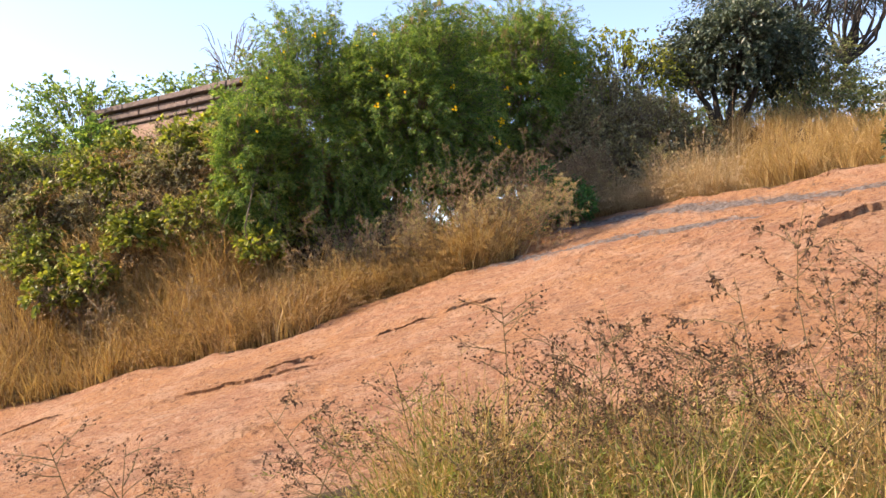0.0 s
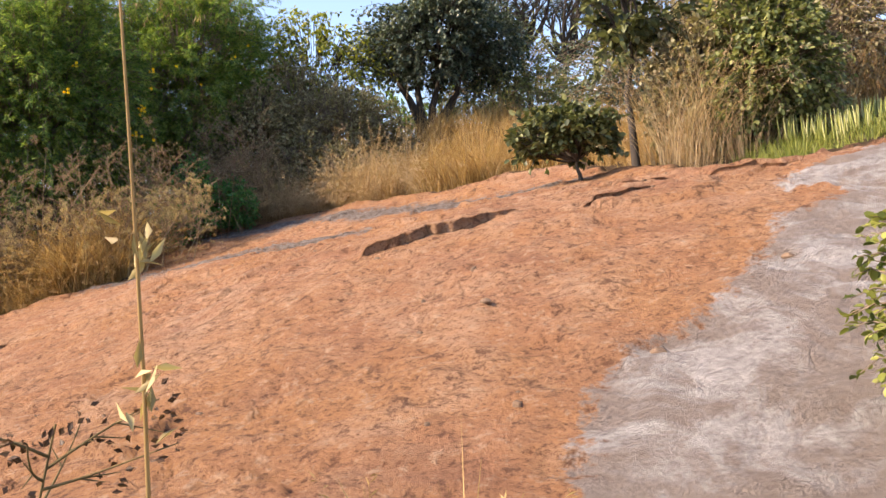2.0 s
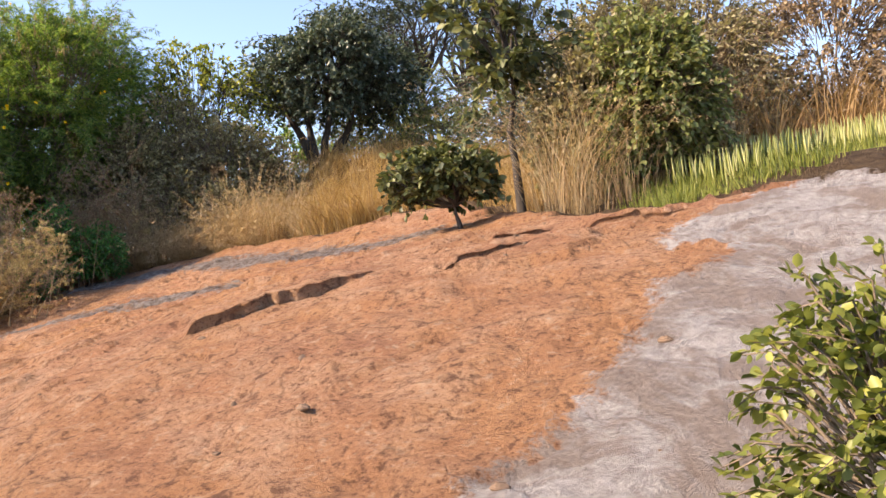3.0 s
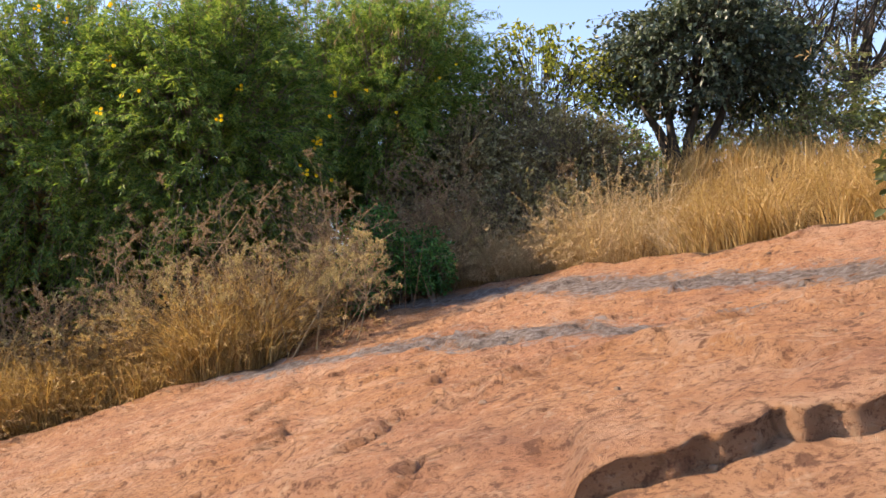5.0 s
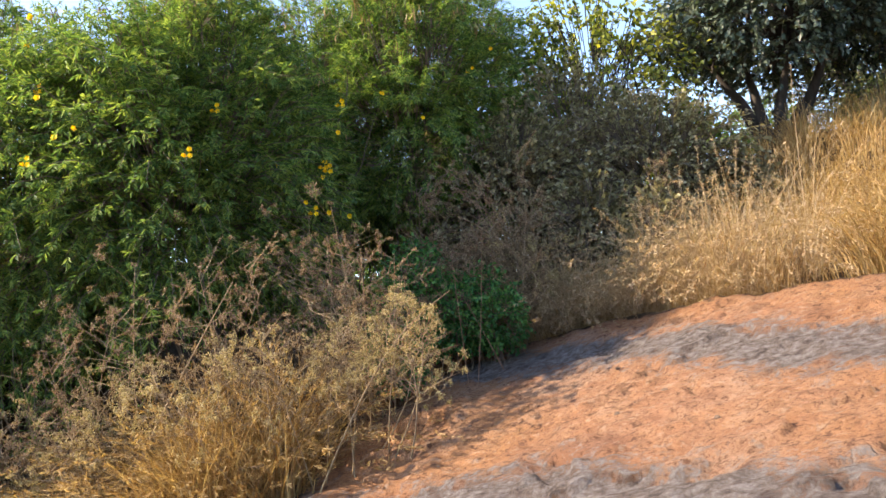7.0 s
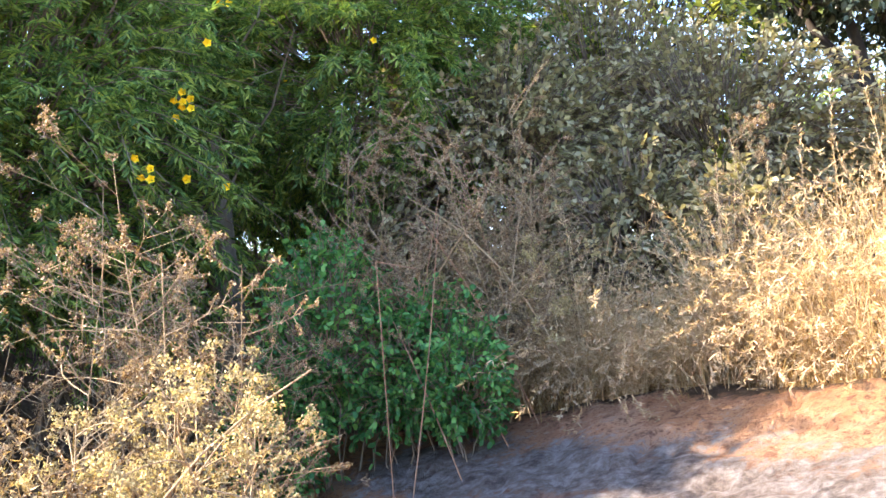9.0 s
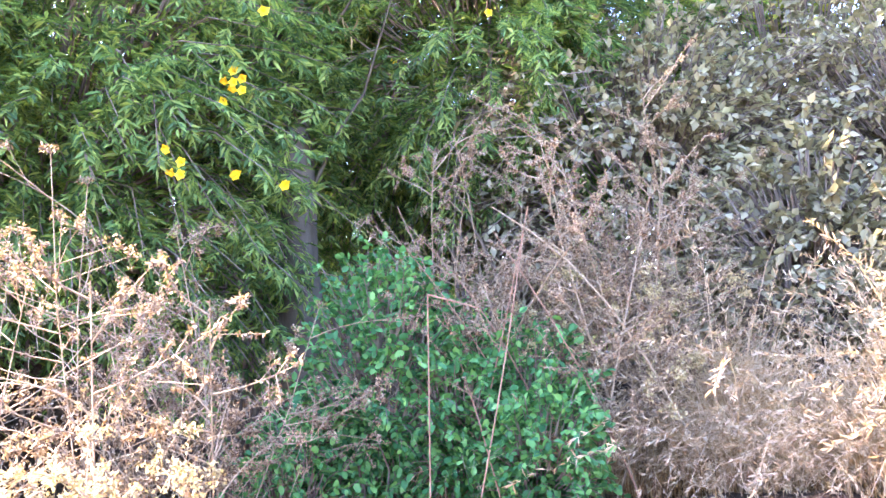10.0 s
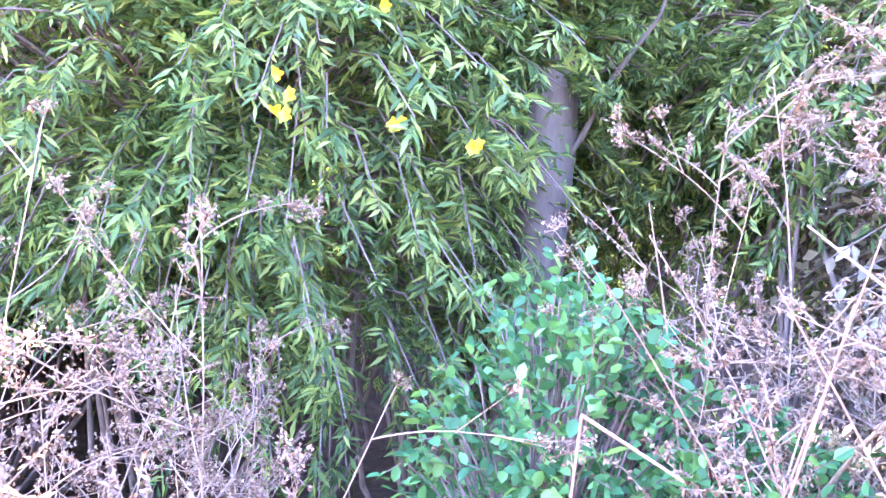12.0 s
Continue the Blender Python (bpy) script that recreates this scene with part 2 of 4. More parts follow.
def tube_faces(pts, rad, sides=4):
    """Tubes along pts (S, K, 3), of radius (S, K)."""
    S, K, _ = pts.shape
    d = unit(np.gradient(pts, axis=1))
    ref = np.where(np.abs(d[..., 2:3]) > 0.9, np.array([1.0, 0, 0]), np.array([0, 0, 1.0]))
    u = unit(np.cross(d, ref))
    w = np.cross(d, u)
    a = np.arange(sides) * 2 * np.pi / sides
    v = pts[:, :, None] + rad[:, :, None, None] * (u[:, :, None] * np.cos(a)[:, None] + w[:, :, None] * np.sin(a)[:, None])
    base = (np.arange(S)[:, None] * K * sides + np.arange(K - 1)[None] * sides).reshape(-1, 1, 1)
    j = np.arange(sides)
    q = np.stack([j, (j + 1) % sides, (j + 1) % sides + sides, j + sides], 1)[None]
    return v.reshape(-1, 3), (base + q).reshape(-1, 4)


def joined(pieces):
    """Joins (verts, faces) pairs."""
    vs, fs, at = [], [], 0
    for v, f in pieces:
        vs.append(v)
        fs.append(f + at)
        at += len(v)
    return np.concatenate(vs), fs


def part(name, data, parent, label=""):
    ob = new(name, data)
    ob.parent = parent
    return tagged(ob, label)


def thing(name, place, label, category, group="", kind=""):
    ob = new(name)
    ob.location = place
    return tagged(ob, label, category, group, kind)


# ---- ground ----
SHAPE = (1.438, 1.150, 1.101, -0.066, 0.381, -0.163, 0.186, -0.331, 0.251, -0.026, -0.095, -0.152, -0.097, 0.000, 0.141, 0.048)
HUMPS = ((4.5, 9.2), (3, 7.4), (-1.5, 11.5), (4.5, 14.3), (5.2, 6.6), (3, 12), (1.2, 2), (3.6, 16.5))
BASE_SHAPE, HUMP_HEIGHT = SHAPE[:8], SHAPE[8:]


def step(v):
    v = np.clip(v, 0, 1)
    return v * v * (3 - 2 * v)


def land(x, y):
    """Height of the land, without its small relief."""
    x, y = np.asarray(x, float), np.asarray(y, float)
    cx, cy = np.clip(x, -7.5, 9), np.clip(y, 0.5, 21)
    a, b = cx / 5, (cy - 8) / 8
    z = sum(k * t for k, t in zip(BASE_SHAPE, (1, a, b, a * a, a * b, b * b, b**3, a * b * b)))
    for k, (hx, hy) in zip(HUMP_HEIGHT, HUMPS):
        z = z + k * np.exp(-((cx - hx) ** 2 + (cy - hy) ** 2) / 4.5)
    z = z + 0.10 * np.clip(x - cx, -40, 25) + 0.02 * (y - cy)
    bank = 3.0 * step((y - 15.0) / 3) * step((-3.0 - x) / 2.0)
    knoll = 1.6 * np.exp(-((x - 6.6) ** 2) / 12.0 - (y - 23.8) ** 2 / 7.0)
    return z + bank + knoll


def lattice(x, y, scale, seed):
    """Smooth value noise in 0..1."""
    table = np.random.default_rng(seed).random((64, 64))
    u, v = x * scale, y * scale
    i, j = np.floor(u).astype(int), np.floor(v).astype(int)
    f, g = step(u - i), step(v - j)
    i0, i1, j0, j1 = i % 64, (i + 1) % 64, j % 64, (j + 1) % 64
    return (table[i0, j0] * (1 - f) + table[i1, j0] * f) * (1 - g) + (table[i0, j1] * (1 - f) + table[i1, j1] * f) * g


def outside(x, y, ring):
    """Distance to a closed outline, positive outside it."""
    ring = np.array(ring)
    best, inside = np.full(x.shape, 1e9), np.zeros(x.shape, bool)
    for (ax, ay), (bx, by) in zip(ring, np.roll(ring, -1, 0)):
        ex, ey = bx - ax, by - ay
        t = np.clip(((x - ax) * ex + (y - ay) * ey) / (ex * ex + ey * ey), 0, 1)
        best = np.minimum(best, np.hypot(x - ax - t * ex, y - ay - t * ey))
        if ay != by:
            inside ^= ((ay > y) != (by > y)) & (x < ex * (y - ay) / ey + ax)
    return np.where(inside, -best, best)


def from_line(x, y, line):
    best = np.full(x.shape, 1e9)
    for (ax, ay), (bx, by) in zip(line, line[1:]):
        ex, ey = bx - ax, by - ay
        t = np.clip(((x - ax) * ex + (y - ay) * ey) / (ex * ex + ey * ey), 0, 1)
        best = np.minimum(best, np.hypot(x - ax - t * ex, y - ay - t * ey))
    return best


BACK_EDGE = [(-9, 15.3), (-6, 14.8), (-4, 13.9), (-2.7, 13.4), (-2.2, 15.0), (-1.15, 15.6), (-0.1, 15.5), (0.65, 15.5), (0.5, 16.6),
             (0.5, 18.2), (0.9, 19.2), (1.9, 18.7), (3.0, 18.5), (3.8, 17.6), (4.6, 17.1), (5.1, 16.5), (6.2, 16.5), (7.0, 15.5)]
FRONT_EDGE = [(6.6, 13), (6.3, 11.3), (6.5, 9.8), (7.0, 9.3), (8.2, 9.0), (8.0, 7.6), (6.6, 6.4), (5.6, 5.4), (4.6, 4.9), (3, 4.9), (1.5, 4.9),
              (0, 5.4), (-2, 5.6), (-9, 5.2)]
ROCK_RING = BACK_EDGE + FRONT_EDGE
GREY_RING = [(8.0, 9.2), (6.5, 8.65), (6.28, 8.25), (6.6, 8.0), (6.25, 7.75), (5.95, 7.75), (5.6, 7.32), (5.45, 7.1), (5.15, 6.8), (4.95, 6.68), (4.7, 6.6), (4.5, 6.42), (4.33, 6.3),
             (4.2, 6.0), (3.9, 5.2), (3.6, 4.6), (6, 3), (9, 6), (8.5, 9)]
# Dark grey bands along the contour; the second one is stained rock.
DARK_BANDS = ([(0.3, 15.7), (1.0, 15.0), (1.7, 14.8), (2.5, 14.4), (3.2, 13.6), (3.8, 12.9), (4.5, 12.3)], [(1.6, 18.2), (2.8, 17.4), (3.5, 16.5), (4.6, 14.9), (5.4, 14.2), (5.9, 12.0)])
# Flakes that have split off: ends, drop, and how far the upper flake reaches back.
FLAKES = (((5.0, 8.95), (5.9, 9.1), 0.03, 0.8), ((-2.9, 11.35), (-1.2, 11.45), 0.05, 0.9), ((0.0, 11.0), (0.75, 11.35), 0.04, 0.6),
          ((-0.6, 10.2), (0.5, 10.5), 0.03, 0.6), ((1.5, 9.3), (2.3, 9.45), 0.03, 0.6), ((3.6, 8.55), (4.0, 8.6), 0.03, 0.4), ((4.2, 7.4), (5.0, 7.9), 0.035, 0.5),
          ((2.4, 11.6), (3.4, 11.9), 0.04, 0.7), ((3.5, 13.5), (4.6, 13.9), 0.04, 0.6), ((2.6, 15.6), (3.6, 15.9), 0.035, 0.5), ((4.4, 6.5), (5.1, 6.75), 0.04, 0.4),
          ((1.9, 7.9), (2.6, 8.1), 0.04, 0.5), ((-1.8, 10.0), (-0.9, 10.3), 0.05, 0.6), ((-3.8, 10.6), (-3.0, 10.9), 0.05, 0.6),
          ((3.0, 10.6), (3.7, 10.9), 0.05, 0.5), ((3.9, 11.4), (4.7, 11.8), 0.05, 0.5), ((2.2, 13.2), (3.2, 13.5), 0.04, 0.5), ((5.2, 9.6), (6.0, 9.75), 0.06, 0.5), ((3.0, 7.9), (3.5, 8.2), 0.025, 0.4))


def ledges(x, y, often, high, seed):
    """Exfoliating layers: low risers that face down the slope, broken up in patches."""
    u = often * (0.32 * x + 0.94 * y) + 2.1 * lattice(x, y, 0.55, seed) + 0.9 * lattice(x, y, 1.6, seed + 1) + 0.4 * lattice(x, y, 4.7, seed + 2) + 0.2 * lattice(x, y, 11.0, seed + 3)
    f = u - np.floor(u)
    return high * (step(f / min(0.3, 0.045 * often)) - f) * step((lattice(x, y, 0.9, seed + 4) - 0.38) / 0.25)


def relief(x, y):
    """Small relief of the rock and the soil."""
    z = 0.09 * (lattice(x, y, 0.7, 1) - 0.5) + 0.05 * (lattice(x, y, 1.9, 2) - 0.5) + 0.030 * (lattice(x, y + 0.3 * x, 4.5, 3) - 0.5) + 0.022 * (lattice(x, y, 9.5, 4) - 0.5) + 0.020 * (lattice(x + 0.4 * y, y, 17.0, 9) - 0.5)
    free = step((from_line(x, y, [(3.4, 9.15), (5.0, 9.35)]) - 0.25) / 0.4)
    z = z + (ledges(x, y, 0.75, 0.045, 50) + ledges(x, y, 2.0, 0.024, 60)) * free
    z = z - 0.022 * step((lattice(x, y + 0.5 * x, 6.5, 10) - 0.82) / 0.06)
    wx, wy = 0.10 * (lattice(x, y, 3.0, 5) - 0.5) + 0.05 * (lattice(x, y, 9.0, 6) - 0.5), 0.07 * (lattice(x, y, 1.1, 7) - 0.5) + 0.022 * (lattice(x, y, 7.0, 8) - 0.5)
    for (ax, ay), (bx, by), drop, back in FLAKES:
        size = math.hypot(bx - ax, by - ay)
        ux, uy = (bx - ax) / size, (by - ay) / size
        along = ((x + wx - ax) * ux + (y + wy - ay) * uy) / size
        d = (y + wy - ay) * ux - (x + wx - ax) * uy
        w = step(along / 0.12 + 0.2) * step((1 - along) / 0.3)
        z = z + 0.7 * drop * w * (step((d + 0.012) / 0.03) * np.exp(-np.maximum(d, 0) / back) - 0.30 * np.exp(-(((d + 0.025) / 0.025) ** 2)))
    return z


def ground_z(x, y):
    return land(x, y) + relief(np.asarray(x, float), np.asarray(y, float)) * np.exp(-((np.hypot(np.asarray(x, float), np.asarray(y, float) - 10) / 60) ** 2))


def build_ground():
    far = [12, 15, 20, 28, 40, 60, 90, 140, 250, 500, 1500]
    xs = np.r_[[-v for v in far[::-1]], np.arange(-9, 1, 0.06), np.arange(1, 6.8, 0.026), np.arange(6.8, 9.001, 0.06), far]
    ys = np.r_[[-v + 4 for v in far[::-1]], np.arange(0, 3, 0.15), np.arange(3, 5, 0.05), np.arange(5, 17, 0.028), np.arange(17, 20.001, 0.05), [v + 9 for v in far]]
    X, Y = np.meshgrid(xs, ys)
    Z = ground_z(X, Y)
    sd = outside(X, Y, ROCK_RING)
    Z = Z - 0.10 * step(sd / 0.35)
    ny, nx = X.shape
    i = (np.arange(ny - 1)[:, None] * nx + np.arange(nx - 1)[None]).reshape(-1, 1)
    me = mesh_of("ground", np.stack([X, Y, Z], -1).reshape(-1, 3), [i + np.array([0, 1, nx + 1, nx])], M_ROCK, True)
    dark_band = np.max([np.clip(1.0 - from_line(X, Y, s) / w, 0, 1) for s, w in zip(DARK_BANDS, (0.8, 0.75))], axis=0)
    for key, v in (("soil", np.clip(0.5 + sd / 0.5, 0, 1)), ("grey", np.clip(0.5 - outside(X, Y, GREY_RING) / 0.45, 0, 1)), ("dark_band", dark_band)):
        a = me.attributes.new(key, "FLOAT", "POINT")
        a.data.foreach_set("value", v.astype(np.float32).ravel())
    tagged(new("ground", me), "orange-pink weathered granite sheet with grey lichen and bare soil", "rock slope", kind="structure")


build_ground()


def build_flake(ax, ay, bx, by, thick, reach, lift, under=0.06):
    """A split flake of granite with an undercut front edge, merging into the sheet behind it."""
    size = math.hypot(bx - ax, by - ay)
    nu, nv = max(16, int(size * 70)), 14
    u = np.linspace(0, 1, nu)
    run, line = u * size * 4.6 + 3.7 * ax, np.full(nu, 2.3 * ay)
    wob = min(1.0, size) * (0.06 * (lattice(run, line, 0.9, 41) - 0.5) + 0.05 * (lattice(run, line, 3.6, 42) - 0.5))
    fx, fy = ax + (bx - ax) * u, ay + (by - ay) * u + wob
    ends = step(u / 0.08) * step((1 - u) / 0.4) * (0.88 + 0.24 * lattice(run, line, 0.8, 44))
    rows = []
    for back, drop in ((under, 1.0), (0.4 * under, 0.75), (0.015, 0.35), (0.0, 0.12), (0.018, 0.0)):
        y = fy + back * ends
        rows.append(np.stack([fx, y, ground_z(fx, fy) + (lift + thick * (1 - drop)) * ends - 0.02 * (drop > 0.9)], 1))
    for k in range(1, nv + 1):
        v = k / nv
        y = fy + 0.018 * ends + v * reach
        rows.append(np.stack([fx, y, ground_z(fx, y) + (lift + thick) * ends * (1 - step(v)) - 0.03 * v + 0.012 * ends * (lattice(fx, y, 12.0, 43) - 0.5)], 1))
    grid = np.stack(rows)
    nr = len(rows)
    i = (np.arange(nr - 1)[:, None] * nu + np.arange(nu - 1)[None]).reshape(-1, 1)
    me = mesh_of("rock_flake", grid.reshape(-1, 3), [i + np.array([0, 1, nu + 1, nu])], M_ROCK)
    tagged(new("rock_flake", me), "split flake of orange granite with a dark undercut edge", "rock", "split granite flakes")


build_flake(3.55, 9.12, 4.85, 9.30, 0.085, 0.9, 0.002, 0.012)
for ax, ay, bx, by, thick, reach in ((-3.35, 10.75, -1.25, 10.25, 0.05, 0.8), (-1.0, 11.2, -0.25, 11.75, 0.035, 0.6), (-0.18, 11.5, 0.65, 11.35, 0.04, 0.6), (-6.8, 12.4, -5.5, 12.1, 0.045, 0.7),
                                     (-2.5, 11.3, -1.5, 11.4, 0.035, 0.6), (5.1, 8.86, 5.75, 8.98, 0.03, 0.6), (5.6, 9.5, 6.1, 9.52, 0.04, 0.5), (6.2, 9.25, 6.9, 9.0, 0.035, 0.5)):
    build_flake(ax, ay, bx, by, thick, reach, 0.003, 0.02)

# ---- plants ----


def sphere_ways(n, low=-0.35):
    z = rng.uniform(low, 1, n)
    a = rng.uniform(0, 2 * np.pi, n)
    r = np.sqrt(1 - z * z)
    return np.stack([r * np.cos(a), r * np.sin(a), z], 1)


def compound(p, d, size, leaflets=7):
    """Feather leaves: leaflets in pairs along a drooping stalk, one at its end."""
    n = len(p)
    d = unit(d)
    s = unit(np.cross(d, np.array([0, 0, 1.0]) + 0.3 * rng.normal(size=(n, 3))))
    up = np.cross(s, d)
    vs, ds, ns, ls = [], [], [], []
    for k in range(leaflets):
        t = 0.35 + 0.65 * (k // 2) / max(1, (leaflets - 1) // 2)
        side = 0 if k == leaflets - 1 else (1 if k % 2 else -1)
        vs.append(p + d * (size * t)[:, None] * 0.62 - up * (size * t * t)[:, None] * 0.16)
        ds.append(unit(d * (0.75 if side else 1.0) + s * side * 0.8 - up * 0.25 + 0.15 * rng.normal(size=(n, 3))))
        ns.append(up + 0.35 * rng.normal(size=(n, 3)))
        ls.append(size * rng.uniform(0.40, 0.55, n))
    L = np.concatenate(ls)
    return leaf_faces(np.concatenate(vs), np.concatenate(ds), np.concatenate(ns), L, L * 0.21)


def simple(p, d, size, ratio=0.5):
    d = unit(d + np.array([0, 0, -0.12]))
    make = round_faces if ratio > 0.64 else leaf_faces
    return make(p, d, np.array([0, 0, 1.0]) + 0.55 * rng.normal(size=(len(p), 3)), size, size * ratio)


def shoots_of(center, radii, n, lump=0.25, droop=0.15, low=-0.35, inner=(0.35, 0.65), reach=(0.78, 1.05)):
    """Curved shoots that fill an uneven crown: (n, 4, 3)."""
    w = sphere_ways(n, low)
    seeds = sphere_ways(14, -0.6)
    near = np.max(w @ seeds.T, axis=1)
    r = 1 - lump + lump * 1.5 * step((near - 0.72) / 0.28) + 0.05 * rng.normal(size=n)
    radii = np.array(radii)
    a = center + w * radii * (r * rng.uniform(*inner, n))[:, None]
    b = center + w * radii * (r * rng.uniform(*reach, n))[:, None] + np.array([0, 0, 0.12]) * rng.random((n, 1))
    t = np.linspace(0, 1, 4)[None, :, None]
    span = np.linalg.norm(b - a, axis=1)[:, None, None]
    pts = a[:, None] * (1 - t) + b[:, None] * t
    pts[..., 2:] += span * (0.35 * t * (1 - t) * 2 - droop * t * t)
    pts += 0.05 * span * rng.normal(size=pts.shape) * t
    return pts


def on_shoots(pts, per, start=0.25):
    """Places and ways along shoots."""
    n = len(pts)
    t = np.tile(np.linspace(start, 1, per), n) + rng.uniform(-0.04, 0.04, n * per)
    i = np.repeat(np.arange(n), per)
    u = np.clip(t, 0, 0.999) * 3
    k = u.astype(int)
    f = (u - k)[:, None]
    p = pts[i, k] * (1 - f) + pts[i, k + 1] * f
    d = unit(pts[i, k + 1] - pts[i, k])
    return p, d


def limbs(foot, targets, radius, bends=0.12, sides=5):
    n = len(targets)
    t = np.linspace(0, 1, 6)[None, :, None]
    pts = np.array(foot)[None, None] * (1 - t) + targets[:, None] * t
    span = np.linalg.norm(targets - foot, axis=1)[:, None, None]
    pts = pts + bends * span * np.sin(np.pi * t) * rng.normal(size=(n, 1, 3)) * np.array([1, 1, 0.4]) + 0.02 * span * rng.normal(size=pts.shape) * np.sin(np.pi * t)
    rad = radius * (1 - 0.75 * np.linspace(0, 1, 6))[None] * rng.uniform(0.7, 1.1, (n, 1))
    return tube_faces(pts, rad, sides)


def bush(name, place, center, radii, shoots, per, size, leaf, material, label, category="bush", stem=M_TWIG, stems=9, stem_radius=0.025, ratio=0.5, lump=0.25, low=-0.35,
         droop=0.15, group="", spread=0.12):
    """A bush or tree: stems from its foot, shoots through an uneven crown, and every leaf on them."""
    root = thing(name, place, label, category, group)
    c = np.array(center, float)
    sh = shoots_of(c, radii, shoots, lump, droop, low)
    pick = sh[rng.integers(0, shoots, stems), 0]
    for k in range(stems):
        v, f = limbs(np.array([0, 0, -0.15]), pick[k : k + 1], stem_radius, spread)
        part("stem", mesh_of(name + "_stem", v, [f], stem), root)
    v, f = tube_faces(sh, np.full((shoots, 4), 0.2 * stem_radius + 0.0015) * np.array([1.3, 1, 0.8, 0.4]), 3)
    tagged(part("twig", mesh_of(name + "_twig", v, [f], stem), root), kind="stuff")
    p, d = on_shoots(sh, per)
    d = unit(d + 0.75 * rng.normal(size=d.shape))
    s = size * rng.uniform(0.65, 1.25, len(p))
    v, f = compound(p, d, s) if leaf == "compound" else simple(p, d, s, ratio)
    part("crown", mesh_of(name + "_leaves", v, [f], material), root)
    return root, sh


def petal_cluster(n):
    """A cluster of trumpet flowers, each a cone of five lobes."""
    pieces = []
    for k in range(n):
        o = rng.normal(size=3) * np.array([0.04, 0.04, 0.03]) * (k > 0)
        way = unit(rng.normal(size=3) * 0.6 + np.array([0.5, -0.9, 0.1]))
        u = unit(np.cross(way, [0, 0, 1.0]))
        w = np.cross(way, u)
        a = np.linspace(0, 2 * np.pi, 11)[:-1]
        rings = [o + way * h + r * (np.cos(a)[:, None] * u + np.sin(a)[:, None] * w) for h, r in ((0, 0.006), (0.014, 0.011), (0.026, 0.017))]
        rim = np.where(np.arange(10) % 2 == 0, 0.036, 0.026)[:, None]
        rings.append(o + way * 0.033 + rim * (np.cos(a)[:, None] * u + np.sin(a)[:, None] * w))
        v = np.concatenate(rings)
        j = np.arange(10)
        q = np.concatenate([np.stack([j, (j + 1) % 10, (j + 1) % 10 + 10, j + 10], 1) + 10 * r for r in range(3)])
        pieces.append((v, q))
    v, f = joined(pieces)
    return mesh_of("flower", v, f, M_FLOWER)


def foot(x, y):
    return (x, y, float(ground_z(x, y)) - 0.08)


FLOWER_MESHES = [petal_cluster(n) for n in (1, 2, 3)]


def tecoma(x, y, radii, height, shoots, flowers, label, per=15, size=0.155, low=-0.75):
    z = foot(x, y)[2]
    root, sh = bush("tecoma_bush", (x, y, z), (0, 0, height - radii[2]), radii, shoots, per, size, "compound", M_TECOMA, label, "flowering bush", M_TWIG, 14, 0.022,
                    lump=0.28, low=low, group="yellow-flowered bushes")
    tips = sh[:, 3]
    south = tips[(tips[:, 1] < 0.1 * radii[1]) & (tips[:, 2] > 0.5 * height)]
    for k in range(flowers):
        p = south[rng.integers(len(south))]
        fl = part("yellow_flower", FLOWER_MESHES[k % 3], root)
        fl.location, fl.rotation_euler = p + np.array([0.03, -0.10, 0.04]), (0, 0, rng.uniform(-0.8, 0.8))
        fl.scale = (0.8, 0.8, 0.8)
    # long dry seed pods near the top
    top = tips[tips[:, 2] > height * 0.8]
    p = np.repeat(top[rng.integers(len(top), size=70)], 5, 0) + rng.normal(size=(350, 3)) * 0.04
    d = np.array([0, 0, -1.0]) + 0.3 * rng.normal(size=(350, 3))
    v, f = leaf_faces(p, d, rng.normal(size=(350, 3)), rng.uniform(0.12, 0.2, 350), 0.012)
    tagged(part("seed_pod", mesh_of("pods", v, [f], M_POD), root, "thin dry hanging seed pods"), kind="stuff")
    return root


def flowers_at(root, places):
    for k, p in enumerate(places):
        fl = part("yellow_flower", FLOWER_MESHES[(k * 2 + 1) % 3], root)
        fl.location = Vector(p) + Vector((0.12, -0.12, 0.0)) - root.location
        fl.scale = (0.8, 0.8, 0.8)


TLABEL = "dense green bush with feathery leaves and yellow trumpet flowers"
tecoma(-3.45, 18.3, (1.95, 1.9, 2.9), 5.5, 1500, 14, TLABEL)
tecoma(-4.35, 16.4, (0.7, 0.7, 1.8), 3.6, 420, 4, "smaller yellow-green flowering bush in front of the old wall")
t_main = tecoma(-1.5, 18.6, (1.72, 1.75, 3.2), 5.8, 1800, 16, TLABEL, low=-0.45)
flowers_at(t_main, [(-1.84, 16.61, 6.17), (-1.5, 16.6, 5.86), (-0.59, 16.88, 5.58), (0.36, 18.31, 5.89), (-0.26, 18.16, 5.61), (0.20, 18.28, 5.60), (0.97, 19.9, 6.32), (-1.61, 18.47, 7.48),
                    (0.156, 17.96, 5.09), (0.31, 18.6, 5.06), (0.18, 18.24, 5.45), (0.24, 18.30, 5.56), (0.16, 18.38, 5.09), (0.07, 17.96, 5.17)])
tecoma(-0.55, 19.5, (0.75, 0.8, 1.5), 4.0, 480, 0, "leafy side of a yellow-flowered bush with drooping feathery leaves", 15, 0.125, low=-0.15)
tecoma(-2.4, 21.4, (2.3, 1.8, 2.6), 5.3, 700, 6, TLABEL)
tecoma(0.9, 22.3, (2.4, 1.7, 3.0), 5.9, 950, 4, TLABEL)
tecoma(-0.5, 21.2, (1.6, 1.2, 2.7), 5.4, 900, 4, TLABEL)
tecoma(0.75, 20.6, (1.4, 1.1, 2.2), 4.9, 700, 6, TLABEL)

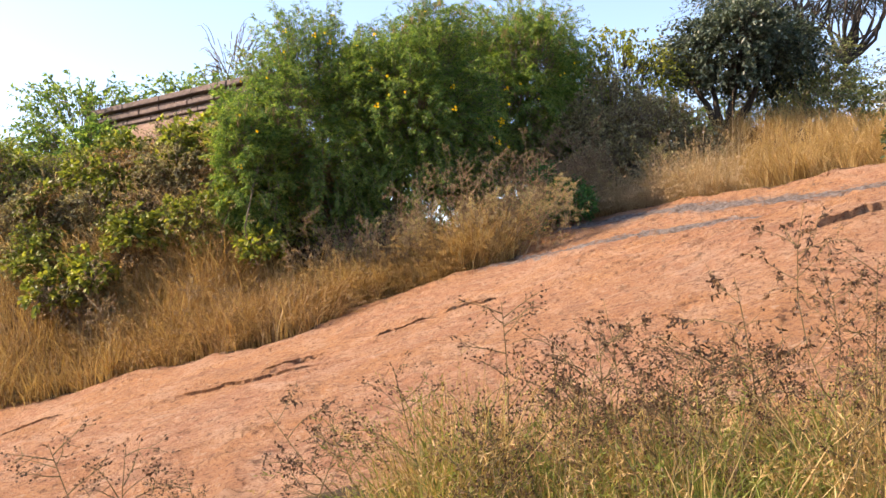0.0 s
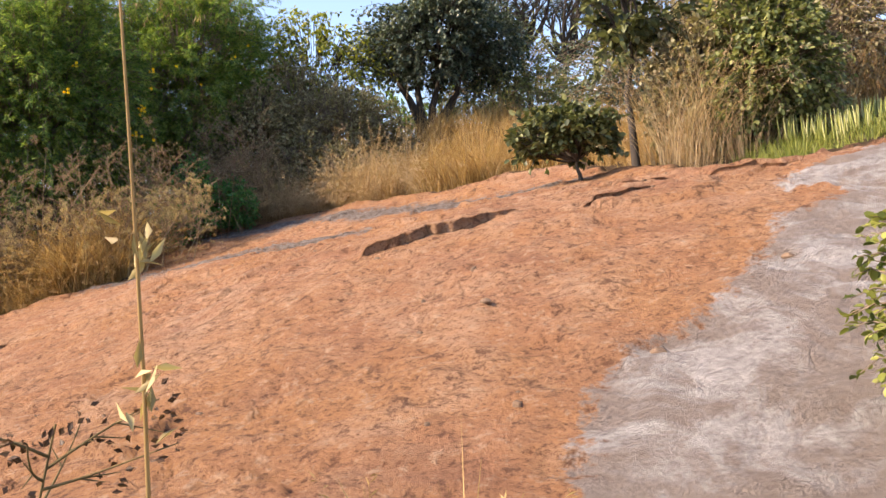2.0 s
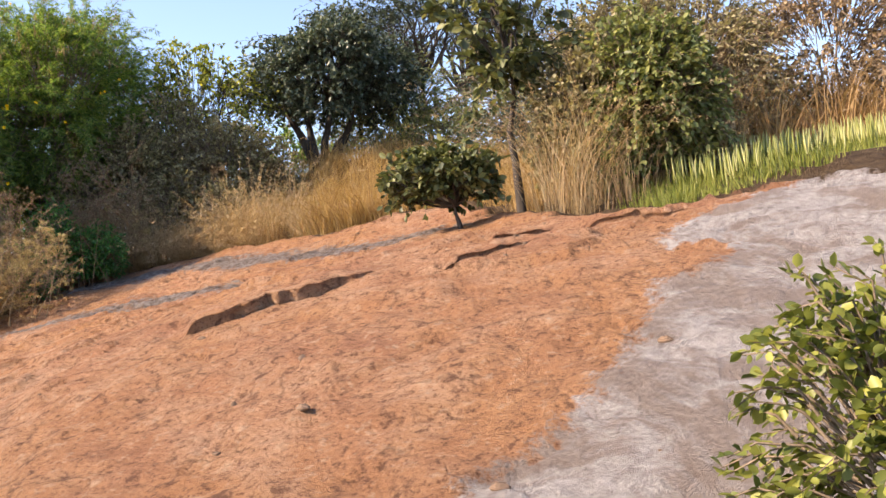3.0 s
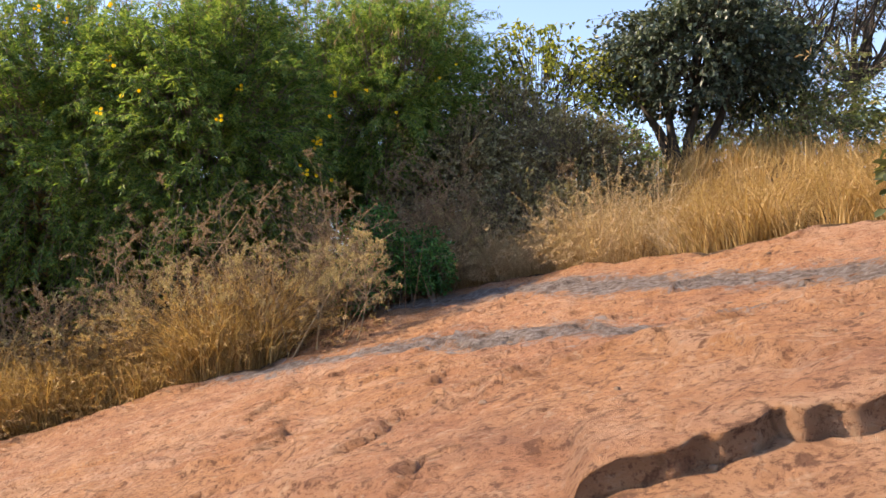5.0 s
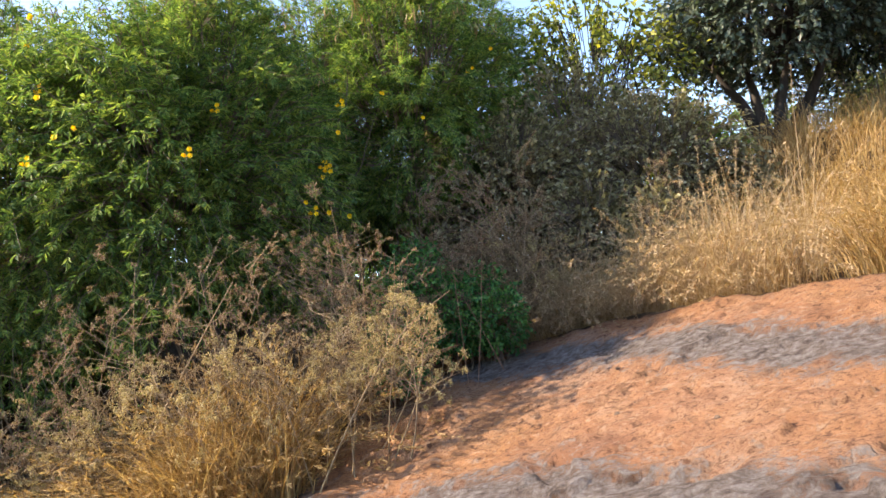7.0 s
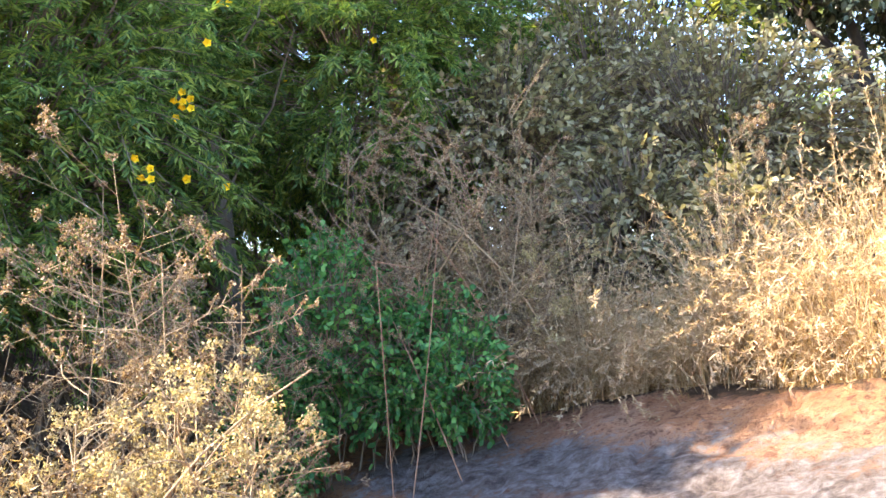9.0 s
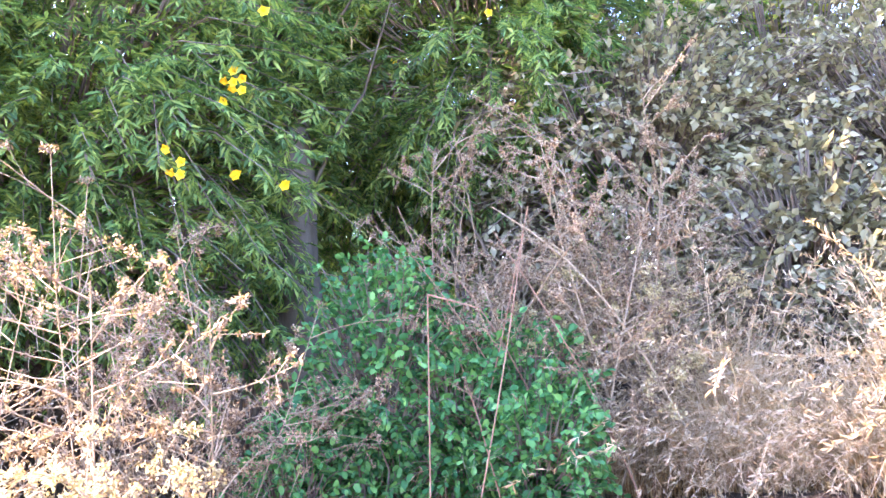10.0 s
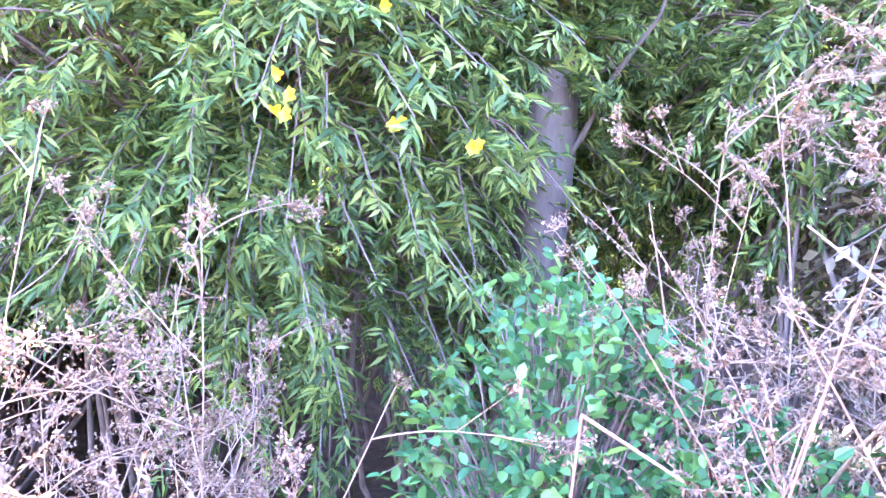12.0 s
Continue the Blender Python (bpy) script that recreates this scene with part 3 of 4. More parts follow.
bush("dusty_shrub", foot(1.9, 20.9), (0, 0, 1.3), (1.4, 1.2, 1.5), 1500, 12, 0.07, "simple", M_GREYGREEN, "dense dusty grey-green shrub with small curled leaves", "shrub", ratio=0.6, low=-0.8)
for sx, sy, sr, sh2, sn in ((3.0, 20.3, 0.8, 1.5, 420), (4.6, 21.4, 0.8, 0.8, 330), (3.6, 19.9, 0.6, 1.1, 260), (2.9, 22.2, 1.3, 3.0, 700)):
    bush("dusty_shrub", foot(sx, sy), (0, 0, sh2 * 0.42), (sr, sr, sh2 * 0.58), sn, 12, 0.075, "simple", M_GREYGREEN, "low dusty shrub behind the dry grass", "shrub", ratio=0.6, low=-0.8)
bush("dusty_shrub", foot(3.8, 21.2), (0, 0, 0.9), (1.4, 0.9, 1.2), 800, 12, 0.07, "simple", M_GREYGREEN, "low dusty shrub behind the dry grass", "shrub", ratio=0.6, low=-0.6)


def branching_tree(name, x, y, label, stems, crown, radii, shoots, per, size, material, ratio, radius, lump=0.35, bark=M_BARK, low=-0.75, droop=0.1, sunk=0.15):
    """A tree with a few tapered stems that fork into limbs, under a leafy crown."""
    base = foot(x, y)
    root = thing(name, base, label, "tree")
    c = np.array(crown, float)
    sh = shoots_of(c, radii, shoots, lump, droop, low, (0.3, 0.75))
    pieces = []
    forks = []
    for sx, sy, sz in stems:
        end = np.array([sx, sy, sz])
        pieces.append(limbs(np.array([0.12 * sx, 0.12 * sy, -sunk]), end[None], radius, 0.07, 8))
        forks.append(end)
    forks = np.array(forks)
    goal = sh[rng.integers(0, shoots, 22 * len(stems)), 0]
    which = np.argmin(np.linalg.norm(goal[:, None] - forks[None], axis=2), axis=1)
    for k in range(len(forks)):
        if (which == k).any():
            pieces.append(limbs(forks[k], goal[which == k], radius * 0.35, 0.12, 5))
    pieces.append(tube_faces(sh, np.full((shoots, 4), 0.006) * np.array([1.4, 1, 0.7, 0.4]), 3))
    v, f = joined(pieces)
    part("trunk", mesh_of(name + "_wood", v, f, bark, True), root)
    p, d = on_shoots(sh, per)
    d = unit(d + 0.9 * rng.normal(size=d.shape))
    v, f = simple(p, d, size * rng.uniform(0.65, 1.25, len(p)), ratio)
    part("crown", mesh_of(name + "_leaves", v, [f], material), root)
    return root


branching_tree("dark_leafed_tree", 5.9, 23.6, "dark tree with several black stems and small leathery leaves", [(-0.75, 0.1, 1.3), (-0.3, 0.3, 1.6), (0.35, 0.1, 1.5), (0.8, -0.2, 1.25)], (0.35, 0.0, 1.95),
               (1.95, 1.7, 1.6), 1500, 14, 0.115, M_DARKLEAF, 0.6, 0.17)
branching_tree("umbrella_tree", 10.6, 32.0, "distant flat-topped tree with spreading bare limbs", [(-1.6, 0, 4.4), (-0.3, 0, 4.8), (1.4, 0.4, 4.5)], (0, 0, 6.6), (4.2, 3.5, 0.9), 900, 14, 0.14,
               M_DARKLEAF, 0.4, 0.22, low=-0.15)
branching_tree("young_tree", 6.75, 12.1, "slender young tree with clumped leathery leaves", [(0.0, 0.05, 1.6)], (-0.05, 0, 1.75), (0.70, 0.6, 1.05), 170, 10, 0.11, M_OLIVE, 0.66, 0.075, 0.5, low=-0.9)
branching_tree("leaning_shrub", 6.05, 11.5, "small leathery shrub on a short leaning trunk at the rock's edge", [(-0.16, 0.05, 0.28)], (-0.28, 0.05, 0.45), (0.54, 0.5, 0.33), 300, 11, 0.075, M_OLIVE, 0.66, 0.06, 0.3,
               low=-0.6)
branching_tree("yellowing_tree", 3.2, 23.2, "sparse slender tree with yellowing leaves", [(-0.4, 0.1, 1.4), (0.3, 0.2, 1.6), (0.1, -0.3, 1.1)], (0, 0, 2.3), (1.7, 1.5, 1.7), 620, 9, 0.11, M_YELLOWLEAF, 0.6, 0.06, 0.45,
               droop=0.45)
OLABEL = "tangled shrub of dusty green and dried leaves"
for x, y, r, h, n, m in ((8.0, 11.7, 0.75, 1.7, 700, M_OVATE), (8.5, 12.0, 0.5, 1.5, 300, M_BROWNLEAF), (7.35, 11.9, 0.5, 1.5, 330, M_GREYGREEN), (8.7, 13.6, 1.1, 2.2, 420, M_GREYGREEN), (10.3, 14.8, 1.5, 2.6, 480, M_GREYGREEN), (12.5, 14.5, 1.8, 2.9, 420, M_BROWNLEAF),
                         (9.4, 17.5, 1.7, 2.8, 420, M_DARKLEAF), (12.5, 19, 2.4, 3.4, 420, M_GREYGREEN), (8.0, 25.0, 2.0, 3.0, 420, M_OVATE), (8.6, 12.4, 0.6, 1.2, 160, M_BROWNLEAF)):
    bush("mixed_shrub", foot(x, y), (0, 0, h - 0.58 * h), (r, r, 0.58 * h), int(n * 2.2), 12, 0.064, "simple", m, OLABEL, "shrub", ratio=0.66, low=-0.85, lump=0.35, stems=10, group="shrubs above the rock")
GLABEL = "leafy shrub on the bank beyond the dry grass"
BANK = [(-8.2, 23.6, 1.9, 3.4, 420, M_TECOMA, 0.12), (-11.2, 22.6, 2.2, 3.4, 480, M_TECOMA, 0.12), (-15.0, 23.0, 2.4, 2.6, 380, M_OVATE, 0.12), (-13.0, 20.0, 1.8, 2.0, 420, M_LIME, 0.10),
        (-10.6, 18.4, 1.5, 1.9, 520, M_LIME, 0.09), (-6.2, 22.8, 1.5, 3.3, 260, M_OVATE, 0.10), (-4.7, 17.3, 0.8, 1.9, 300, M_LIME, 0.09),
        (-9.4, 20.0, 1.0, 1.9, 300, M_TECOMA, 0.12), (-5.0, 18.0, 0.9, 1.9, 320, M_TECOMA, 0.12)]
for k in range(34):
    row = k % 3
    x, y = -10.4 + 6.6 * (k // 3) / 10.5 + rng.uniform(-0.3, 0.3), (16.5, 17.3, 18.4)[row] + rng.uniform(-0.3, 0.3) + max(0.0, -8.5 - (-10.4 + 6.6 * (k // 3) / 10.5)) * 0.3
    r = (0.65, 0.85, 0.95)[row] * rng.uniform(0.85, 1.2)
    if row == 0 and x > -5.2:
        continue
    BANK.append((x, y, r, (1.0, 1.25, 1.35)[row] * rng.uniform(0.8, 1.15), int(330 * r), (M_GREYGREEN, M_STRAWDEEP, M_GREYGREEN, M_LIME, M_BROWNLEAF)[(k * 7 + row) % 5], 0.065))
for x, y, r, h, n, m, sz in BANK:
    bush("bank_shrub", foot(x, y), (0, 0, h - 0.58 * h), (r, r, 0.58 * h), int(n * 1.6), 12, sz * 1.15, "simple", m, GLABEL, "shrub", low=-0.85, lump=0.4, stems=8, group="shrubs on the bank")
for k in range(22):
    x, y = rng.uniform(-9.8, -3.9), rng.uniform(15.5, 18.0)
    bush("yellow_green_creeper", foot(x, y), (0, 0, 0.95 + rng.uniform(0, 0.35)), (0.5, 0.4, 0.42), 60, 9, 0.11, "simple", (M_LIME, M_YELLOWLEAF)[k % 2], "bright yellow-green creeper over the dry shrubs", "creeper", stems=3,
         stem_radius=0.008, ratio=0.68, low=-0.5, lump=0.5, group="creepers on the bank")
bush("lime_shrub", foot(5.28, 5.38), (0, 0, 0.36), (0.37, 0.37, 0.47), 560, 11, 0.034, "simple", M_YOUNG, "young shrub with rounded lime-green leaves beside the grey rock", "shrub", ratio=0.68, low=-0.9, lump=0.35,
     stems=7, stem_radius=0.012)
bush("green_herb", foot(1.10, 18.28), (0, 0, 0.75), (0.42, 0.40, 0.70), 560, 12, 0.043, "simple", M_MINT, "fresh green herb growing in the shade of the bush", "herb", stem=M_TWIG, ratio=0.66, low=-0.9, stems=8, lump=0.42,
     stem_radius=0.010)
for hx, hy, hr, hz in ((1.75, 18.5, 0.34, 0.5), (0.85, 17.95, 0.36, 0.42), (1.45, 18.75, 0.36, 0.55), (1.5, 18.3, 0.34, 0.55), (0.7, 18.5, 0.4, 0.4), (1.9, 18.2, 0.3, 0.42)):
    bush("green_herb", foot(hx, hy), (0, 0, hz), (hr, hr, hz), 260, 11, 0.042, "simple", M_MINT, "low green herb among the dead weeds", "herb", stem=M_TWIG, ratio=0.66, low=-0.9, stems=6, stem_radius=0.008)
for k, bx in enumerate((-9.0, -5.5, -2.2, 0.8, 3.6, 6.2, 9.5, 13.5)):
    by, bh = 27.5 + 1.5 * (k % 3), 3.4 + 0.5 * (k % 2)
    bush("far_shrub", foot(bx, by), (0, 0, bh * 0.42), (2.3, 1.6, bh * 0.58), 480, 12, 0.16, "simple", (M_OVATE, M_GREYGREEN, M_TECOMA)[k % 3], "rounded shrub far behind the bushes", "shrub", ratio=0.55, low=-0.85, lump=0.35,
         group="far shrubs")

# ---- grass ----


def blades(xy, per, height, width, lean=0.45, wind=(0.0, 0.0), flop=0.5, spread=0.09):
    """Curved blades in clumps, rooted in the ground."""
    c = len(xy)
    n = c * per
    at = np.repeat(np.arange(c), per)
    off = rng.normal(size=(n, 2)) * spread
    root = xy[at] + off
    z = ground_z(root[:, 0], root[:, 1]) - 0.12
    tall = (rng.uniform(0.35, 1.1, c) * (0.65 + 0.7 * lattice(xy[:, 0], xy[:, 1], 1.3, 31)))[at] * rng.uniform(0.5, 1.1, n) * height
    a = rng.uniform(0, 2 * np.pi, n)
    bend = rng.normal(size=(c, 2))[at] * 0.35 * lean + off / spread * 0.30 * lean + np.stack([np.cos(a), np.sin(a)], 1) * (lean * 0.5 * rng.random(n))[:, None] + np.array(wind)
    t = np.linspace(0, 1, 5)
    h = tall[:, None]
    power = rng.uniform(1.3, 2.6, (n, 1))
    x = root[:, :1] + bend[:, :1] * h * t**power
    y = root[:, 1:] + bend[:, 1:] * h * t**power
    zz = z[:, None] + h * (t - flop * np.minimum(np.hypot(bend[:, :1], bend[:, 1:]), 1.2) * t**2.5)
    b = a + rng.uniform(1.0, 2.1, n)
    side = np.stack([np.cos(b), np.sin(b), np.zeros(n)], 1)
    w = width * rng.uniform(0.6, 1.3, (n, 1)) * np.array([1.0, 1.0, 0.8, 0.55, 0.12])
    pts = np.stack([x, y, zz], -1)
    return pts, ribbon_faces(pts, side, w)


def plumes(pts, n_spikes, length, spikelet):
    """Feathery seed heads on the ends of blades."""
    p = np.repeat(pts[:, 4], n_spikes, 0)
    d = np.repeat(unit(pts[:, 4] - pts[:, 3]), n_spikes, 0)
    p = p - d * (length * rng.random(len(p)))[:, None]
    d = unit(d + 0.6 * rng.normal(size=d.shape))
    return leaf_faces(p, d, rng.normal(size=p.shape), spikelet * rng.uniform(0.6, 1.2, len(p)), spikelet * 0.15)


def grass(name, xy, per, height, width, material, label, share=0.35, spikes=9, length=0.16, spikelet=0.035, **kw):
    pts, (v, f) = blades(xy, per, height, width, **kw)
    take = pts[rng.random(len(pts)) < share]
    pv, pf = plumes(take, spikes, length, spikelet)
    vv, ff = joined([(v, f), (pv, pf)])
    return tagged(new(name, mesh_of(name, vv, ff, material)), label, "grass", kind="stuff")


def along(line, n, near, deep, gap=0.45):
    """Places scattered on the left-hand side of an edge line, with bare gaps."""
    line = np.array(line, float)
    seg = np.diff(line, axis=0)
    size = np.linalg.norm(seg, axis=1)
    i = rng.choice(len(seg), n, p=size / size.sum())
    p = line[i] + seg[i] * rng.random((n, 1))
    nrm = np.stack([-seg[i, 1], seg[i, 0]], 1) / size[i][:, None]
    p = p + nrm * rng.uniform(near, deep, n)[:, None]
    keep = lattice(p[:, 0], p[:, 1], 1.7, 21) > rng.uniform(0.0, gap, n)
    return p[keep]


grass("dry_grass", along([(-9, 15.3), (-6, 14.85), (-4, 14.0), (-2.6, 13.7)], 700, 0.06, 1.7, 0.8), 24, 1.35, 0.013, M_STRAWDEEP, "tall brown dry grass along the low edge of the rock", 0.6, 14, 0.22, 0.06, lean=0.9, spread=0.11)
grass("dry_grass", np.stack([rng.uniform(-9.8, -2.8, 520), rng.uniform(15.0, 17.0, 520)], 1), 22, 1.35, 0.013, M_STRAW, "dry grass between the shrubs on the bank", 0.5, lean=0.9)
grass("dry_grass", along([(-2.4, 15.2), (-1.15, 15.75), (-0.1, 15.65), (0.5, 15.75)], 380, 0.06, 1.1, 0.8), 26, 1.25, 0.010, M_STRAW, "golden dry grass tangled with dead weeds at the rock's edge", 0.6, 14, 0.22, 0.055, lean=0.95)
grass("dry_grass", along([(-2.4, 15.2), (-1.15, 15.75), (-0.1, 15.65), (0.5, 15.75)], 120, 0.03, 0.3), 26, 0.5, 0.005, M_STRAWDEEP, "short brown grass at the foot of the tall grass", 0.3)
grass("dry_grass", along([(0.45, 16.6), (0.5, 18.2), (0.9, 19.3), (1.9, 18.95)], 90, 0.02, 0.6), 20, 0.55, 0.005, M_STRAWDEEP, "short dry grass in the shade below the bush", 0.3)
grass("dry_grass", np.stack([rng.uniform(-10.5, -4.4, 260), rng.uniform(16.4, 18.6, 260)], 1), 20, 1.55, 0.012, M_PALE, "pale dry grass standing among the shrubs on the bank", 0.6, 14, 0.25, 0.06, lean=0.9)
grass("dry_grass", np.stack([rng.uniform(-3.0, -0.2, 190), rng.uniform(15.7, 17.1, 190)], 1), 26, 1.25, 0.009, M_STRAW, "golden dry grass in front of the flowering bush", 0.6, 14, 0.22, 0.05, lean=0.9)
grass("dry_grass", along([(1.7, 18.5), (2.5, 18.25), (3.2, 18.1), (3.7, 17.5)], 130, -0.25, 0.5), 14, 0.16, 0.004, M_PALE, "short dry tufts and litter at the rock's edge", 0.3, 8, 0.08, 0.03, lean=1.4)
grass("feathery_grass", along([(1.9, 18.9), (3.0, 18.7), (3.8, 17.8), (4.6, 17.4)], 190, 0.08, 1.1, 0.8), 30, 1.5, 0.005, M_PALE, "feathery pale dry grass drooping over the rock's edge", 0.6, 20, 0.30, 0.042, lean=0.9,
      wind=(0.12, -0.15), flop=0.75, spread=0.06)
grass("feathery_grass", along([(2.4, 18.75), (3.0, 18.6), (3.7, 17.9)], 42, 0.05, 0.5),
      34, 1.7, 0.005, M_PALE, "tall arching plumes of pale dry grass", 0.7, 26, 0.38, 0.045, lean=1.0, wind=(-0.05, -0.22), flop=0.7, spread=0.06)
grass("dry_grass", along([(1.9, 18.8), (3.0, 18.6), (3.8, 17.7), (4.6, 17.2)], 120, 0.02, 0.5), 18, 0.4, 0.005, M_STRAWDEEP, "short brown grass along the rock's edge", 0.4)
grass("dry_grass", along([(4.6, 17.3), (5.2, 16.8), (6.2, 16.8), (7.0, 15.9)], 700, 0.06, 3.4, 0.75), 24, 1.0, 0.010, M_STRAW, "tall golden dry grass below the dark tree", 0.65, 12, 0.22, 0.04, lean=0.95)
knoll_xy = np.stack([rng.uniform(3.6, 9.0, 330), rng.uniform(20.0, 23.4, 330)], 1)
grass("dry_grass", knoll_xy, 22, 0.7, 0.010, M_STRAW, "dry grass on the knoll around the dark tree", 0.6, lean=0.8)
grass("dry_grass", along([(7.2, 15.8), (6.9, 13), (6.7, 12.3)], 150, 0.1, 2.0), 26, 1.0, 0.006, M_STRAW, "dry grass between the shrubs", 0.6, lean=0.9)
grass("dry_grass", np.stack([rng.uniform(6.75, 8.7, 34), rng.uniform(11.1, 11.8, 34)], 1), 30, 1.5, 0.005, M_PALE, "pale dry grass growing through the shrubs", 0.6, lean=0.9)
hill = np.stack([rng.uniform(9.0, 16, 420), rng.uniform(12.5, 19, 420)], 1)
grass("dry_grass", hill, 26, 1.5, 0.010, M_STRAWDEEP, "brown dry grass on the slope behind the shrubs", 0.6, lean=0.8)


def in_strip(n, x0, x1, y0, slope, deep):
    x = rng.uniform(x0, x1, n)
    return np.stack([x, y0 + slope * (x - x0) + rng.uniform(0, deep, n)], 1)


grass("green_grass", in_strip(330, 7.3, 11.5, 9.7, 0.24, 1.5), 16, 0.22, 0.008, M_GREENGRASS, "low bright green grass above the rock", 0.1, lean=0.5)
sp = in_strip(420, 7.9, 11.5, 10.3, 0.30, 1.0)
z = ground_z(sp[:, 0], sp[:, 1])
tt = np.linspace(0, 1, 4)
hh = rng.uniform(0.14, 0.27, len(sp))[:, None]
pts = np.stack([sp[:, :1] + 0.02 * rng.normal(size=(len(sp), 1)) * tt, sp[:, 1:] + 0.02 * rng.normal(size=(len(sp), 1)) * tt, z[:, None] - 0.05 + hh * tt], -1)
v, f = tube_faces(pts, np.tile(np.array([0.003, 0.008, 0.007, 0.002]), (len(sp), 1)), 5)
pv, pf = plumes(np.concatenate([pts, pts[:, 3:]], 1)[:, [0, 1, 2, 2, 3]], 16, 0.14, 0.02)
vv, ff = joined([(v, f), (pv, pf)])
tagged(new("flower_spike", mesh_of("flower_spike", vv, ff, leaf_material("pale_green_spike", (0.24, 0.27, 0.06), (0.42, 0.43, 0.14), (0.58, 0.57, 0.28), 0.3))), "pale green upright flower spikes in the low grass", "plant", kind="stuff")
TRAIL = [(1.5, 0.9), (2.1, 1.6), (2.9, 2.7), (3.4, 3.2), (3.7, 3.6), (3.9, 3.9), (4.07, 4.4), (4.1, 5.2)]


def beside(xy, gap=0.45):
    """Places that leave the trodden line free."""
    return xy[from_line(xy[:, 0], xy[:, 1], TRAIL) > gap]


grass("low_grass", beside(np.stack([rng.uniform(0.4, 4.3, 330), rng.uniform(3.0, 4.9, 330)], 1)), 30, 0.62, 0.006, M_GREENGRASS, "low half-dry grass below the rock", 0.2, lean=0.8)
grass("low_grass", beside(np.stack([rng.uniform(0.0, 4.2, 300), rng.uniform(3.0, 4.9, 300)], 1)), 30, 0.7, 0.005, M_STRAW, "thin straw among the low grass", 0.35, lean=0.8)

# ---- weeds ----


def weed_shape(height, branches, spread, lean=0.12, bare=0.35, twigs=3):
    """Stems of a branching dry weed: tubes, and the ends of its twigs with their ways."""
    t = np.linspace(0, 1, 6)[:, None]
    tip = np.array([rng.normal() * lean * height, rng.normal() * lean * height, height])
    main = tip * t + np.sin(np.pi * t) * rng.normal(size=3) * 0.05 * height
    lines, rads = [main], [np.linspace(0.007, 0.0025, 6)]
    ends, ways = [main[-1]], [unit(main[-1] - main[-2])]
    for k in range(branches):
        s = rng.uniform(bare, 0.97)
        p = np.array([np.interp(s, t[:, 0], main[:, c]) for c in range(3)])
        a = rng.uniform(0, 2 * np.pi)
        d = unit(np.array([math.cos(a), math.sin(a), rng.uniform(0.25, 1.1)]))
        size = spread * height * rng.uniform(0.5, 1.1) * (1.15 - 0.6 * s)
        line = p + d * size * t + np.array([0, 0, rng.uniform(-0.25, 0.25)]) * size * t**2 + rng.normal(size=3) * 0.06 * size * np.sin(np.pi * t)
        lines.append(line)
        rads.append(np.linspace(0.004, 0.0015, 6))
        ends.append(line[-1])
        ways.append(unit(line[-1] - line[-2]))
        for j in range(twigs):
            q = line[rng.integers(2, 6)]
            e = unit(unit(line[-1] - line[0]) + 0.8 * rng.normal(size=3))
            tw = q + e * size * rng.uniform(0.2, 0.5) * t
            lines.append(tw)
            rads.append(np.linspace(0.0025, 0.001, 6))
            ends.append(tw[-1])
            ways.append(e)
    return np.array(lines), np.array(rads), np.array(ends), np.array(ways)


def weed(name, label, height, branches, spread, head, material, per, size, group, stem=M_WEEDSTEM, thick=1.0, **kw):
    """A dry weed with its stem, and its seed heads or dried leaves. It is built once, off its place, then copied."""
    root = thing(name, (0, 0, 0), label, "weed", group)
    lines, rads, ends, ways = weed_shape(height, branches, spread, **kw)
    v, f = tube_faces(lines, rads * thick, 4)
    part("stem", mesh_of(name + "_stem", v, [f], stem), root)
    if head == "seed":
        n = per
        p = np.repeat(ends, n, 0) + rng.normal(size=(len(ends) * n, 3)) * size * 0.8
        d = np.repeat(ways, n, 0) + 0.4 * rng.normal(size=(len(ends) * n, 3))
        a = leaf_faces(p, d, rng.normal(size=p.shape), size, size * 0.5, 0.4)
        b = leaf_faces(p, d, rng.normal(size=p.shape), size, size * 0.5, 0.4)
        v, f = joined([a, b])
    elif head == "umbel":
        n = per
        p0 = np.repeat(ends, n, 0)
        d = unit(np.repeat(ways, n, 0) + 0.75 * rng.normal(size=p0.shape))
        p1 = p0 + d * size * rng.uniform(0.5, 1.0, (len(p0), 1))
        rays = tube_faces(np.stack([p0, (p0 + p1) / 2, p1], 1), np.full((len(p0), 3), 0.0012), 3)
        q = np.repeat(p1, 5, 0) + rng.normal(size=(len(p1) * 5, 3)) * size * 0.13
        fl = leaf_faces(q, rng.normal(size=q.shape), rng.normal(size=q.shape), size * 0.28, size * 0.16, 0.3)
        v, f = joined([rays, fl])
    else:
        n = per
        k = rng.integers(0, len(lines), n * 14)
        u = rng.uniform(0.3, 1, n * 14) * 4.99
        i = u.astype(int)
        w = (u - i)[:, None]
        p = lines[k, i] * (1 - w) + lines[k, i + 1] * w
        d = rng.normal(size=p.shape) + np.array([0, 0, -0.5])
        v, f = leaf_faces(p, d, rng.normal(size=p.shape), size * rng.uniform(0.5, 1.2, len(p)), size * 0.4, 0.45)
        f = [f]
    tagged(part("seed_head" if head != "leaf" else "dried_leaf", mesh_of(name + "_heads", v, f if isinstance(f, list) else [f], material), root), kind="stuff")
    return root


def planted(x, y, turn=0.0, scale=1.0, tilt=(0.0, 0.0), sink=0.05):
    return Matrix.LocRotScale((x, y, float(ground_z(x, y)) - sink), Euler((tilt[0], tilt[1], turn)), (scale, scale, scale))


